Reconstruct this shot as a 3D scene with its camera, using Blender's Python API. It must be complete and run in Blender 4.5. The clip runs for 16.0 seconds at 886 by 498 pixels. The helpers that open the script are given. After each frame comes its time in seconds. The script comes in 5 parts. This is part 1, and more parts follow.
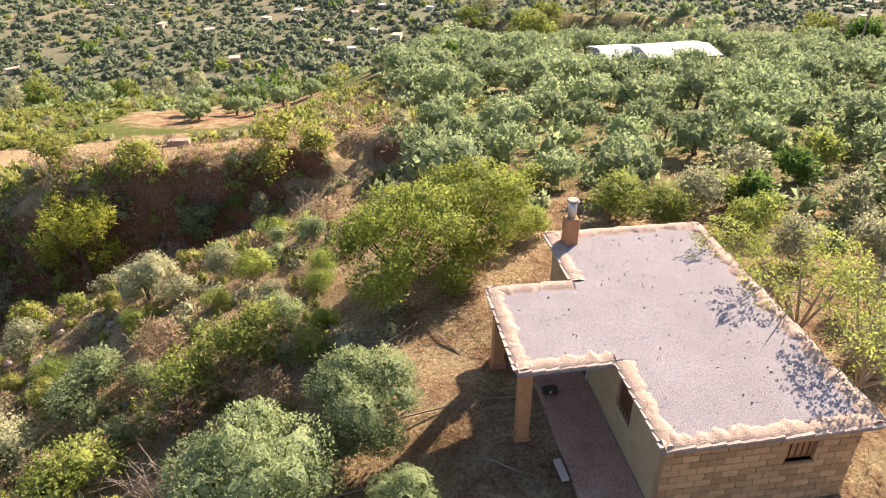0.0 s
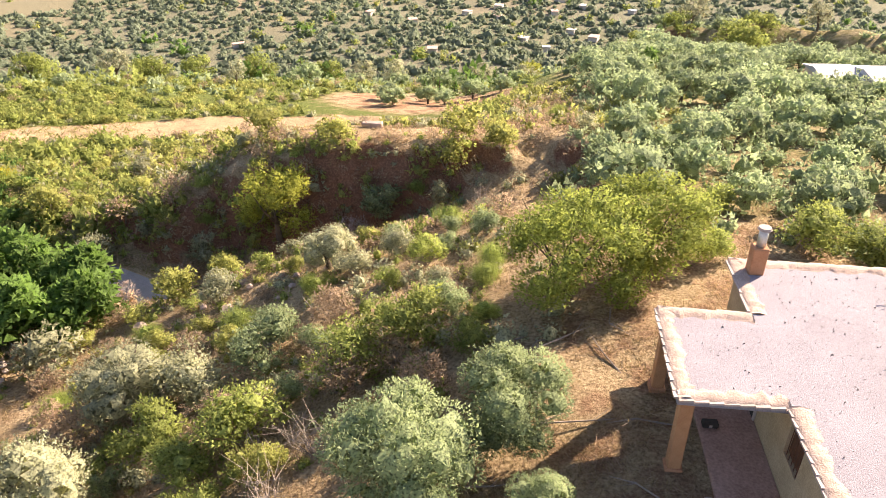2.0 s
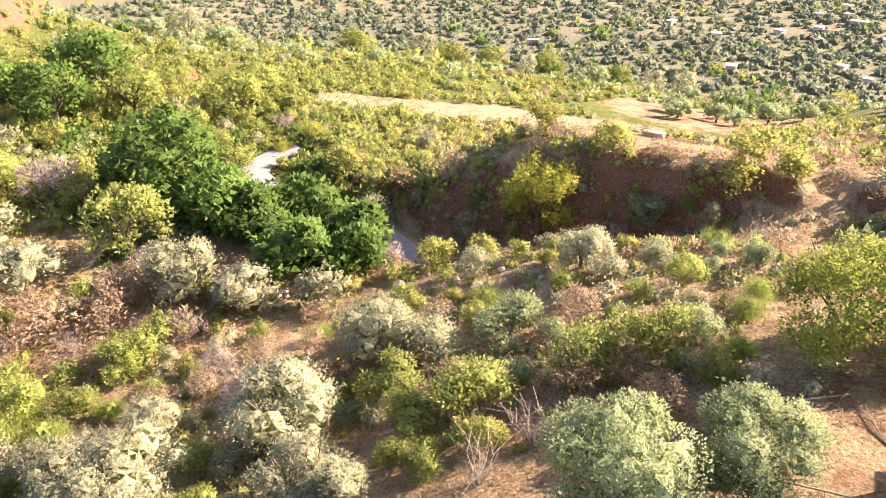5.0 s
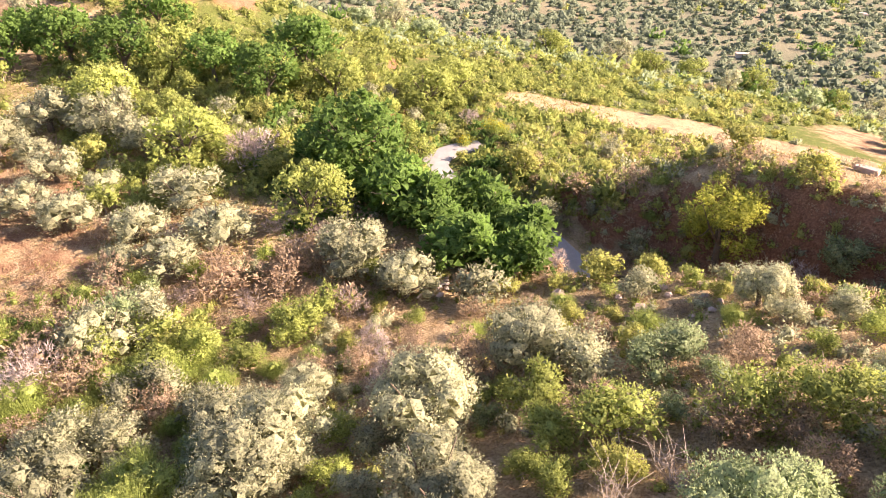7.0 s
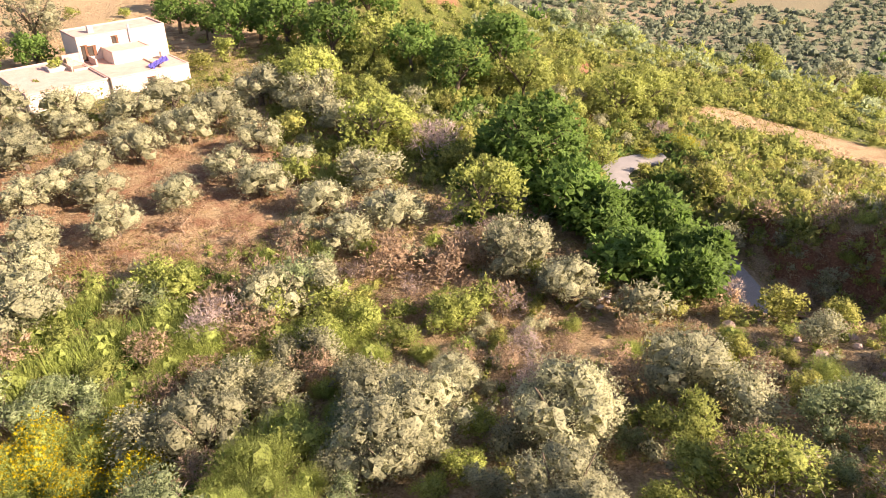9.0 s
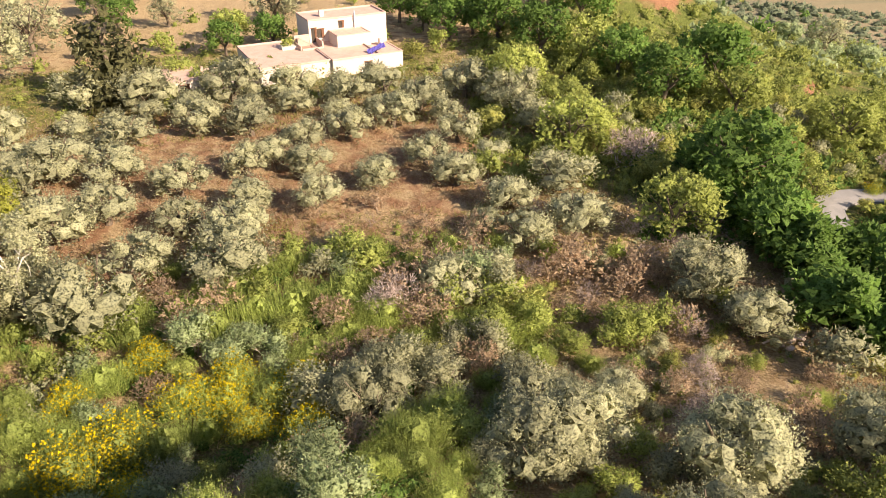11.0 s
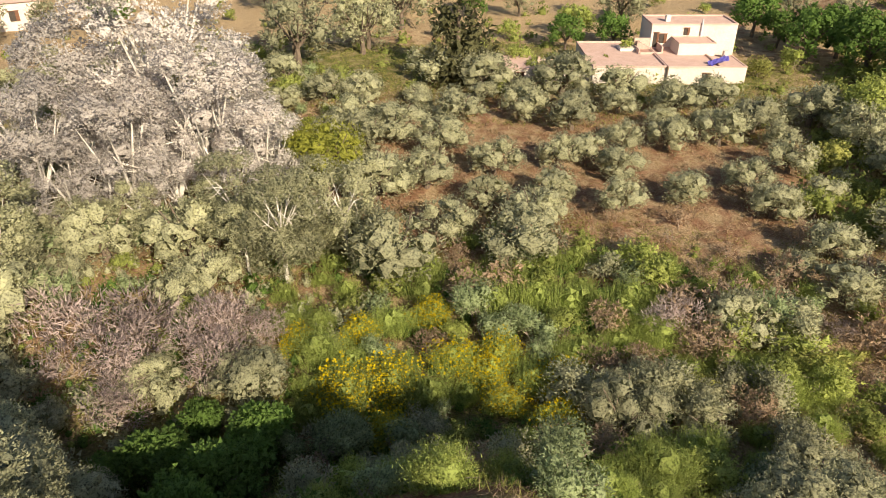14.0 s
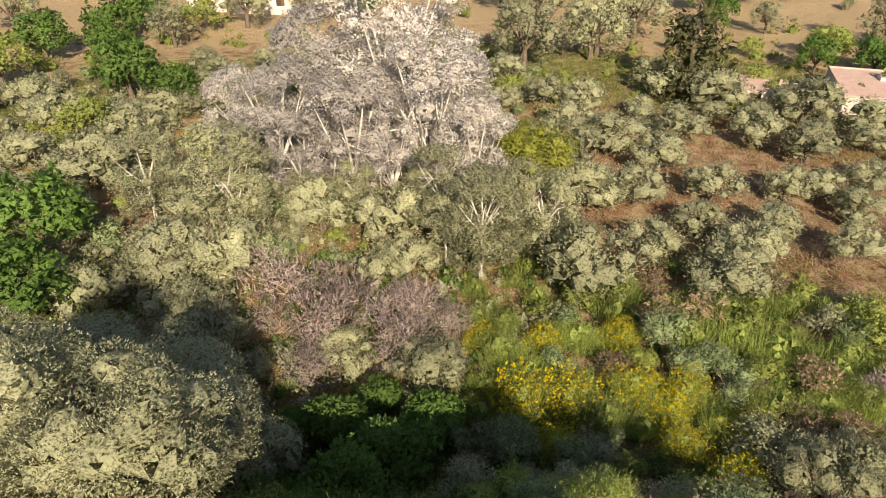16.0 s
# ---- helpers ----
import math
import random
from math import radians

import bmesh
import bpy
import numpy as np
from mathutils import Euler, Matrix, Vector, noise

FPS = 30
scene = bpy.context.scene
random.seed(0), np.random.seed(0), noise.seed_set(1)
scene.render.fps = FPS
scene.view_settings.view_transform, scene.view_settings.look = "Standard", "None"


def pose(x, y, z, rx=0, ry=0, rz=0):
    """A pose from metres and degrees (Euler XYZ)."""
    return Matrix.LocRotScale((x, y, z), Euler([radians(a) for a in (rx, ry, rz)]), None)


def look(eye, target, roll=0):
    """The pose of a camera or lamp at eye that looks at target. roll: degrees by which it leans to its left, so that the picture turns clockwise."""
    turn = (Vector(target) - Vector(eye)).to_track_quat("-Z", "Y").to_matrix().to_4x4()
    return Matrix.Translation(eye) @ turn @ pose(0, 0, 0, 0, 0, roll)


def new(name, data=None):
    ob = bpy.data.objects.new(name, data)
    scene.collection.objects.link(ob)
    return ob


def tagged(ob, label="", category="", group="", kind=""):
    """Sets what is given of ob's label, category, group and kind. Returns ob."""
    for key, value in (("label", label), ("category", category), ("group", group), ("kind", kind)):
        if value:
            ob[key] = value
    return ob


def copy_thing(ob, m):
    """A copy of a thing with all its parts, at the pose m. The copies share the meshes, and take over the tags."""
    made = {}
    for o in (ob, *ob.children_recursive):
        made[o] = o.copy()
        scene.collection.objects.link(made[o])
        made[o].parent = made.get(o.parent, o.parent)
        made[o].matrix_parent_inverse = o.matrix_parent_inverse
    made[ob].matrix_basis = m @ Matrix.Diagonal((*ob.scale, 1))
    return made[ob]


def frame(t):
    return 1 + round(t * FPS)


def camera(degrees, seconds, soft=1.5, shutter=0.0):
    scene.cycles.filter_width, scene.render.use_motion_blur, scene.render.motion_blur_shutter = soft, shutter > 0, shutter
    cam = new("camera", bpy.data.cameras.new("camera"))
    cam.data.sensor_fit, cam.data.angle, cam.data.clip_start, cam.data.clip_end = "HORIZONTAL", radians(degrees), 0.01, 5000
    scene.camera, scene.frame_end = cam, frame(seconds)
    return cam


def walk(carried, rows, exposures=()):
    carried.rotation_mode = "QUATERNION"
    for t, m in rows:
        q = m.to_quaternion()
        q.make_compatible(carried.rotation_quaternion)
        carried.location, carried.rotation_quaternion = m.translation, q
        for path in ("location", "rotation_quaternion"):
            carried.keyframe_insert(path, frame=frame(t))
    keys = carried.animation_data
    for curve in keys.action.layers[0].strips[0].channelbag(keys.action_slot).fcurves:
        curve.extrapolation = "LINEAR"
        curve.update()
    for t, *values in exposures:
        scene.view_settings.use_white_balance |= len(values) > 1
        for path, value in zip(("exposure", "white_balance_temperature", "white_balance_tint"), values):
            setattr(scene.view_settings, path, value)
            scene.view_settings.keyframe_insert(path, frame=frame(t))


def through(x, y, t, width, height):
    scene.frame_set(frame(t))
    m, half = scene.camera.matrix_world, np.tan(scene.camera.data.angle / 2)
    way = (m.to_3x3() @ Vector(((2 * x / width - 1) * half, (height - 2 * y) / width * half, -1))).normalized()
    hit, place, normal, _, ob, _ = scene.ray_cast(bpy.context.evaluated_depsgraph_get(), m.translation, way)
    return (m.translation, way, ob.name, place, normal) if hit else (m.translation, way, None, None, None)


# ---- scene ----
cam = camera(63.8, 16.0, soft=0.9)
# seconds, heading to the left, tilt, roll, in degrees, and place: the drone hovers, drifts a little and turns
TURN = [
    (0, 0.09, -30.51, 0.21, 0.00, 0.00, 13.46),
    (0.5, 3.97, -30.68, 0.24, 0.02, -0.05, 13.55),
    (1, 7.82, -30.65, 0.20, 0.00, -0.11, 13.54),
    (1.5, 11.69, -30.64, 0.22, -0.06, -0.14, 13.49),
    (2, 15.53, -30.59, 0.15, -0.14, -0.07, 13.52),
    (2.5, 19.39, -30.53, 0.09, -0.16, -0.07, 13.49),
    (3, 23.22, -30.50, 0.01, -0.16, -0.16, 13.45),
    (3.5, 27.04, -30.49, -0.04, -0.23, -0.33, 13.40),
    (4, 30.83, -30.44, -0.04, -0.30, -0.43, 13.39),
    (6.5, 50.24, -30.41, -0.08, -0.36, -0.20, 13.39),
    (7, 54.12, -30.42, -0.11, -0.38, -0.06, 13.44),
    (7.5, 57.73, -30.45, -0.17, -0.38, 0.02, 13.44),
    (8, 61.72, -30.44, -0.20, -0.36, 0.08, 13.40),
    (8.5, 65.71, -30.41, -0.17, -0.41, 0.12, 13.36),
    (11, 86.07, -30.47, -0.08, -0.35, -0.10, 13.37),
    (11.5, 90.43, -30.46, -0.11, -0.39, -0.17, 13.35),
    (12, 94.81, -30.46, -0.09, -0.42, -0.21, 13.36),
    (12.5, 99.20, -30.46, -0.06, -0.41, -0.18, 13.42),
    (13, 103.56, -30.46, -0.07, -0.41, -0.16, 13.42),
    (13.5, 108.10, -30.42, -0.09, -0.33, -0.15, 13.40),
    (14, 112.56, -30.53, -0.19, -0.21, -0.17, 13.37),
    (14.5, 117.04, -30.50, -0.13, -0.14, -0.21, 13.40),
    (15, 121.53, -30.46, -0.11, -0.16, -0.28, 13.45),
    (15.5, 126.08, -30.47, -0.05, -0.27, -0.34, 13.47),
    (16, 130.62, -30.39, 0.08, -0.38, -0.37, 13.50),
]
walk(cam, [(t, pose(x, y, z, 90 + tilt, 0, yaw) @ pose(0, 0, 0, 0, 0, -roll)) for t, yaw, tilt, roll, x, y, z in TURN],
     [(0, 1.44, 6850, 20), (2, 1.8, 6950, 23), (3.5, 2.02, 6950, 28), (5.2, 2.18, 7000, 31), (7, 2.06, 7050, 32), (8.5, 1.72, 7250, 31), (11, 1.26, 7150, 20), (14, 0.85, 7000, 15), (16, 0.79, 7000, 15)])

# ---- daylight ----
SUN_AZ, SUN_EL = -37.0, 29.0          # degrees to the left of north, above the horizon
to_sun = Vector((-math.sin(radians(SUN_AZ)) * math.cos(radians(SUN_EL)), math.cos(radians(SUN_AZ)) * math.cos(radians(SUN_EL)), math.sin(radians(SUN_EL))))
world = bpy.data.worlds.new("world")
world.use_nodes = True
scene.world = world
sky = world.node_tree.nodes.new("ShaderNodeTexSky")
sky.sky_type, sky.sun_disc = "NISHITA", False
sky.sun_elevation, sky.sun_rotation = radians(SUN_EL), radians(-SUN_AZ)
bg = world.node_tree.nodes["Background"]
bg.inputs["Strength"].default_value = 0.074
world.node_tree.links.new(sky.outputs[0], bg.inputs["Color"])
sun = new("sun", bpy.data.lights.new("sun", "SUN"))
sun.data.energy, sun.data.angle, sun.data.color = 5.0, radians(0.6), (1.0, 0.90, 0.70)
sun.matrix_world = look(to_sun * 50, (0, 0, 0))
# ---- the lie of the land ----
RAVINE = ((-6.0, 37.5, -5.0), (-13.0, 35.0, -8.5), (-19.0, 33.5, -10.3), (-27.0, 30.5, -11.0), (-36.0, 30.5, -11.0), (-45.0, 33.0, -11.2), (-58.0, 41.0, -12.0), (-76.0, 52.0, -13.5))
ROAD = ((-21.0, 26.5), (-27.0, 29.8), (-33.0, 31.2), (-39.5, 31.4), (-43.0, 31.0), (-46.0, 31.9), (-47.8, 33.9), (-48.2, 36.4), (-47.6, 38.4))


def step(a, b, v):
    k = np.clip((v - a) / (b - a), 0, 1)
    return k * k * (3 - 2 * k)


def along(line, x, y):
    """Distance from a polyline and the share of its last column at the nearest point."""
    best, held = np.full(np.shape(x), 1e9), np.zeros(np.shape(x))
    for p, q in zip(line[:-1], line[1:]):
        dx, dy = q[0] - p[0], q[1] - p[1]
        k = np.clip(((x - p[0]) * dx + (y - p[1]) * dy) / (dx * dx + dy * dy), 0, 1)
        d = np.hypot(x - p[0] - k * dx, y - p[1] - k * dy)
        near = d < best
        best = np.where(near, d, best)
        held = np.where(near, p[-1] + k * (q[-1] - p[-1]), held)
    return best, held


def wave(x, y, size, seed):
    """Cheap smooth relief between -1 and 1."""
    a = np.sin(x / size + seed) * np.cos(y / size * 1.13 + seed * 1.7) + 0.5 * np.sin((x * 0.8 + y * 1.3) / size * 1.9 + seed * 2.3)
    return (a + 0.5 * np.cos((x * 1.7 - y * 0.6) / size * 1.4 - seed)) / 2


def height(x, y):
    x, y = np.asarray(x, float), np.asarray(y, float)
    u, r = -x + 0.4 * np.maximum(-y, 0), np.hypot(x, y)
    az = np.degrees(np.arctan2(-x, y))
    # a steeper fall on this side, mostly out of view, so the hill shades its foot
    steep = step(80, 112, az)
    z = -8.2 * (step(-3, 28, u) * (1 - steep) + step(9.5, 20.5, -0.8 * x - 0.6 * y) * steep) - 0.11 * np.maximum(y - 19, 0) - 0.0006 * np.maximum(y - 19, 0) ** 2
    # unseen berm along the brow, added to throw that shade further out
    z += 0.7 * steep * np.exp(-((-0.8 * x - 0.6 * y - 7.0) / 2.6) ** 2)
    z += 1.0 * np.exp(-(((x + 15) / 7) ** 2 + ((y - 26) / 5) ** 2))
    # the mound beyond the ravine, and the earth cliff of its near side
    d, _ = along(((-34.0, 42.0, 0), (-24.0, 42.5, 0), (-12.0, 43.0, 0), (-4.0, 45.0, 0)), x, y)
    z += 5.8 * step(-40, -23, x) * (1 - 0.74 * step(-22, -6, x)) * np.exp(-(d / 9) ** 2) * step(2, -10, x)
    z += 0.35 * wave(x, y, 5.5, 1.0) * step(20, 30, r) + 0.12 * wave(x, y, 1.7, 2.0)
    d, floor = along(RAVINE, x, y)
    k = 1 - step(2.0, 6.2 + 0.8 * wave(x, y, 2.5, 3.0), d)
    z = z * (1 - k) + np.minimum(floor, z) * k
    z += 4 * k * (1 - k) * (0.9 * wave(x, y, 1.15, 4.4) + 0.5 * wave(x, y, 0.5, 2.2))
    d, _ = along(tuple((*p, 0) for p in ROAD), x, y)
    # land beyond: the great valley in front, rising fields at the sides and behind
    valley = 1 - step(66, 84, az)
    valley = np.where(az < -60, step(-110, -60, az), valley)
    drop = step(105, 300, r) * valley
    z = z * (1 - drop) + (-80 + 3 * wave(x, y, 60, 4.0)) * drop
    side = (1 - valley) * step(80, 400, r)
    z = np.maximum(z, -9 - 90 * valley) * (1 - side) + (12 + 8 * wave(x, y, 90, 5.0)) * side
    # the red earth hill at the mouth of the gully
    z += 12 * np.exp(-(((x + 112) / 13) ** 2 + ((y - 32) / 16) ** 2)) + 1.5 * wave(x, y, 4, 2.0) * np.exp(-(((x + 112) / 15) ** 2 + ((y - 32) / 18) ** 2))
    # an eroded earth ridge beyond the grove
    d, _ = along(((4.0, 128.0, 0), (14.0, 122.0, 0), (26.0, 120.0, 0), (36.0, 112.0, 0)), x, y)
    z += (6 + 2 * wave(x, y, 5, 1.0)) * np.exp(-(d / 5) ** 2)
    z += 150 * step(700, 2200, r)
    return z

def trodden(x, y):
    """Bare tan ground: the mown strip, the path over the mound and the sandy patch at its end."""
    a = along(((-57.0, 54.0, 0), (-45.0, 63.0, 0), (-33.0, 73.0, 0), (-20.0, 74.0, 0)), x, y)[0]
    b = along(((-31.0, 45.0, 0), (-18.0, 43.6, 0), (-9.0, 43.2, 0)), x, y)[0]
    c = np.hypot((np.asarray(x) + 6.0) / 1.5, np.asarray(y) - 42.2)
    return np.maximum(np.maximum(1 - step(2.4, 4.4, a), 0.8 * (1 - step(0.6, 1.6, b))), 1 - step(1.8, 3.4, c))


def red_field(x, y):
    return np.exp(-(((x + 28) / 13) ** 2 + ((y - 90) / 9) ** 2) ** 2)


# ---- materials ----
def material(name, rough=0.9, metal=0.0, spec=0.3):
    m = bpy.data.materials.new(name)
    m.use_nodes = True
    b = m.node_tree.nodes["Principled BSDF"]
    b.inputs["Roughness"].default_value, b.inputs["Metallic"].default_value = rough, metal
    b.inputs["Specular IOR Level"].default_value = spec
    return m, m.node_tree.nodes, m.node_tree.links, b


def ramp(nodes, links, source, stops):
    n = nodes.new("ShaderNodeValToRGB")
    links.new(source, n.inputs[0])
    while len(n.color_ramp.elements) < len(stops):
        n.color_ramp.elements.new(0.5)
    for e, (at, c) in zip(n.color_ramp.elements, stops):
        e.position, e.color = at, (*c, 1)
    return n.outputs[0]


def grain(nodes, links, scale, detail=4.0, rough=0.6, space="Object"):
    n, tc = nodes.new("ShaderNodeTexNoise"), nodes.new("ShaderNodeTexCoord")
    n.inputs["Scale"].default_value, n.inputs["Detail"].default_value, n.inputs["Roughness"].default_value = scale, detail, rough
    links.new(tc.outputs[space], n.inputs["Vector"])
    return n.outputs["Fac"]


def mixed(nodes, links, fac, a, b, how="MIX"):
    n = nodes.new("ShaderNodeMix")
    n.data_type, n.blend_type = "RGBA", how
    for v, k in ((fac, 0), (a, 6), (b, 7)):
        if isinstance(v, (int, float)):
            n.inputs[k].default_value = v
        elif isinstance(v, tuple):
            n.inputs[k].default_value = (*v, 1)
        else:
            links.new(v, n.inputs[k])
    return n.outputs[2]


def relief(nodes, links, b, fac, strength=0.4, distance=0.02):
    n = nodes.new("ShaderNodeBump")
    n.inputs["Strength"].default_value, n.inputs["Distance"].default_value = strength, distance
    links.new(fac, n.inputs["Height"])
    links.new(n.outputs[0], b.inputs["Normal"])


def surface(name, low, high, scale=3.0, fine=40.0, rough=0.9, bump=0.4, depth=0.02, metal=0.0, pieces=0.0):
    """Two scales of grain between two colours; pieces: how far one piece differs from the next."""
    m, n, l, b = material(name, rough, metal)
    c = ramp(n, l, grain(n, l, scale), [(0.3, low), (0.7, high)])
    f = grain(n, l, fine, 6.0)
    c = mixed(n, l, 0.45, c, ramp(n, l, f, [(0.3, tuple(v * 0.55 for v in low)), (0.7, tuple(min(1, v * 1.2) for v in high))]))
    if pieces:
        info = n.new("ShaderNodeObjectInfo")
        c = mixed(n, l, pieces, c, ramp(n, l, info.outputs["Random"], [(0.0, tuple(v * 0.6 for v in low)), (1.0, tuple(min(1, v * 1.25) for v in high))]))
    l.new(c, b.inputs["Base Color"])
    relief(n, l, b, f, bump, depth)
    return m


def foliage(name, dark, light, third=None, through=0.5, rough=0.8):
    """Leaves: each leaf and each plant a little different, and light shines through."""
    m, n, l, b = material(name, rough, 0.0, 0.25)
    geo, info = n.new("ShaderNodeNewGeometry"), n.new("ShaderNodeObjectInfo")
    third = third or light
    half = tuple(0.55 * a + 0.45 * b for a, b in zip(dark, light))
    c = ramp(n, l, geo.outputs["Random Per Island"], [(0.0, tuple(0.45 * a + 0.55 * b for a, b in zip(half, light))), (0.8, light), (1.0, tuple(0.75 * a + 0.25 * b for a, b in zip(light, third)))])
    big = ramp(n, l, grain(n, l, 0.9, 2.0), [(0.35, tuple(v * 0.7 for v in dark)), (0.65, light)])
    c = mixed(n, l, 0.35, c, big)
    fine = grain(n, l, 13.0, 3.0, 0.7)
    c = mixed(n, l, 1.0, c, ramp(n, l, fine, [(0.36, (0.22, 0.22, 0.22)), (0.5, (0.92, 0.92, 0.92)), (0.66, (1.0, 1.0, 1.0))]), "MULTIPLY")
    relief(n, l, b, fine, 0.7, 0.06)
    hue = n.new("ShaderNodeHueSaturation")
    k = n.new("ShaderNodeMapRange")
    k.inputs[3].default_value, k.inputs[4].default_value = 0.8, 1.2
    l.new(info.outputs["Random"], k.inputs[0])
    l.new(k.outputs[0], hue.inputs["Value"])
    l.new(c, hue.inputs["Color"])
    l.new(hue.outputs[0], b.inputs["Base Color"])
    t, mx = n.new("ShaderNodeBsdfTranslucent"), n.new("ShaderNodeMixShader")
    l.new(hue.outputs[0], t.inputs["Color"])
    mx.inputs[0].default_value = through
    l.new(b.outputs[0], mx.inputs[1])
    l.new(t.outputs[0], mx.inputs[2])
    l.new(mx.outputs[0], n["Material Output"].inputs["Surface"])
    return m


def ground_material():
    """Dry straw, earth and green growth, blended by what grows where (the mesh's own 'cover' attribute)."""
    m, n, l, b = material("ground", 0.95, 0.0, 0.1)
    at = n.new("ShaderNodeAttribute")
    at.attribute_name = "cover"
    sep = n.new("ShaderNodeSeparateColor")
    l.new(at.outputs["Color"], sep.inputs[0])
    big, mid, fine = grain(n, l, 0.09, 4.0), grain(n, l, 0.7, 6.0, 0.65), grain(n, l, 9.0, 8.0, 0.7)
    straw = ramp(n, l, fine, [(0.28, (0.12, 0.083, 0.05)), (0.45, (0.34, 0.245, 0.14)), (0.62, (0.55, 0.42, 0.255)), (0.8, (0.70, 0.57, 0.37))])
    earth = ramp(n, l, fine, [(0.3, (0.13, 0.065, 0.04)), (0.55, (0.27, 0.145, 0.09)), (0.75, (0.40, 0.25, 0.16))])
    green = ramp(n, l, fine, [(0.3, (0.04, 0.055, 0.015)), (0.55, (0.13, 0.155, 0.04)), (0.75, (0.30, 0.28, 0.09))])
    red = ramp(n, l, fine, [(0.3, (0.10, 0.046, 0.028)), (0.5, (0.26, 0.13, 0.078)), (0.75, (0.50, 0.29, 0.175))])
    parched = n.new("ShaderNodeAttribute")
    parched.attribute_name = "dryness"
    less = n.new("ShaderNodeMath")
    less.operation, less.use_clamp = "SUBTRACT", True
    l.new(ramp(n, l, mid, [(0.42, (0, 0, 0)), (0.6, (1, 1, 1))]), less.inputs[0])
    l.new(parched.outputs["Fac"], less.inputs[1])
    c = mixed(n, l, less.outputs[0], straw, earth)

    def share(channel, blur):
        a = n.new("ShaderNodeMath")
        a.operation = "MULTIPLY_ADD"
        a.use_clamp = True
        l.new(blur, a.inputs[0])
        a.inputs[1].default_value = 2.4
        s = n.new("ShaderNodeMath")
        s.operation = "MULTIPLY_ADD"
        l.new(channel, s.inputs[0])
        s.inputs[1].default_value, s.inputs[2].default_value = 2.6, -2.0
        l.new(s.outputs[0], a.inputs[2])
        return a.outputs[0]

    c = mixed(n, l, share(sep.outputs[1], mid), c, green)
    c = mixed(n, l, share(sep.outputs[0], mid), c, red)
    # fields of the valley far below
    cells, tc = n.new("ShaderNodeTexVoronoi"), n.new("ShaderNodeTexCoord")
    cells.inputs["Scale"].default_value = 0.017
    l.new(tc.outputs["Object"], cells.inputs["Vector"])
    one = n.new("ShaderNodeSeparateColor")
    l.new(cells.outputs["Color"], one.inputs[0])
    fields = ramp(n, l, one.outputs[0], [(0.0, (0.16, 0.165, 0.115)), (0.5, (0.13, 0.142, 0.095)), (0.7, (0.20, 0.185, 0.125)), (0.85, (0.11, 0.13, 0.075)), (1.0, (0.28, 0.215, 0.15))])
    fields = mixed(n, l, 0.4, fields, ramp(n, l, mid, [(0.3, (0.10, 0.11, 0.07)), (0.7, (0.23, 0.22, 0.15))]))
    fields = mixed(n, l, parched.outputs["Fac"], fields, straw)
    c = mixed(n, l, sep.outputs[2], c, fields)
    l.new(c, b.inputs["Base Color"])
    rough = n.new("ShaderNodeBump")
    rough.inputs["Strength"].default_value, rough.inputs["Distance"].default_value = 0.9, 0.5
    l.new(mid, rough.inputs["Height"])
    fine_bump = n.new("ShaderNodeBump")
    fine_bump.inputs["Strength"].default_value, fine_bump.inputs["Distance"].default_value = 1.0, 0.1
    l.new(grain(n, l, 22.0, 6.0, 0.7), fine_bump.inputs["Height"])
    l.new(rough.outputs[0], fine_bump.inputs["Normal"])
    l.new(fine_bump.outputs[0], b.inputs["Normal"])
    return m


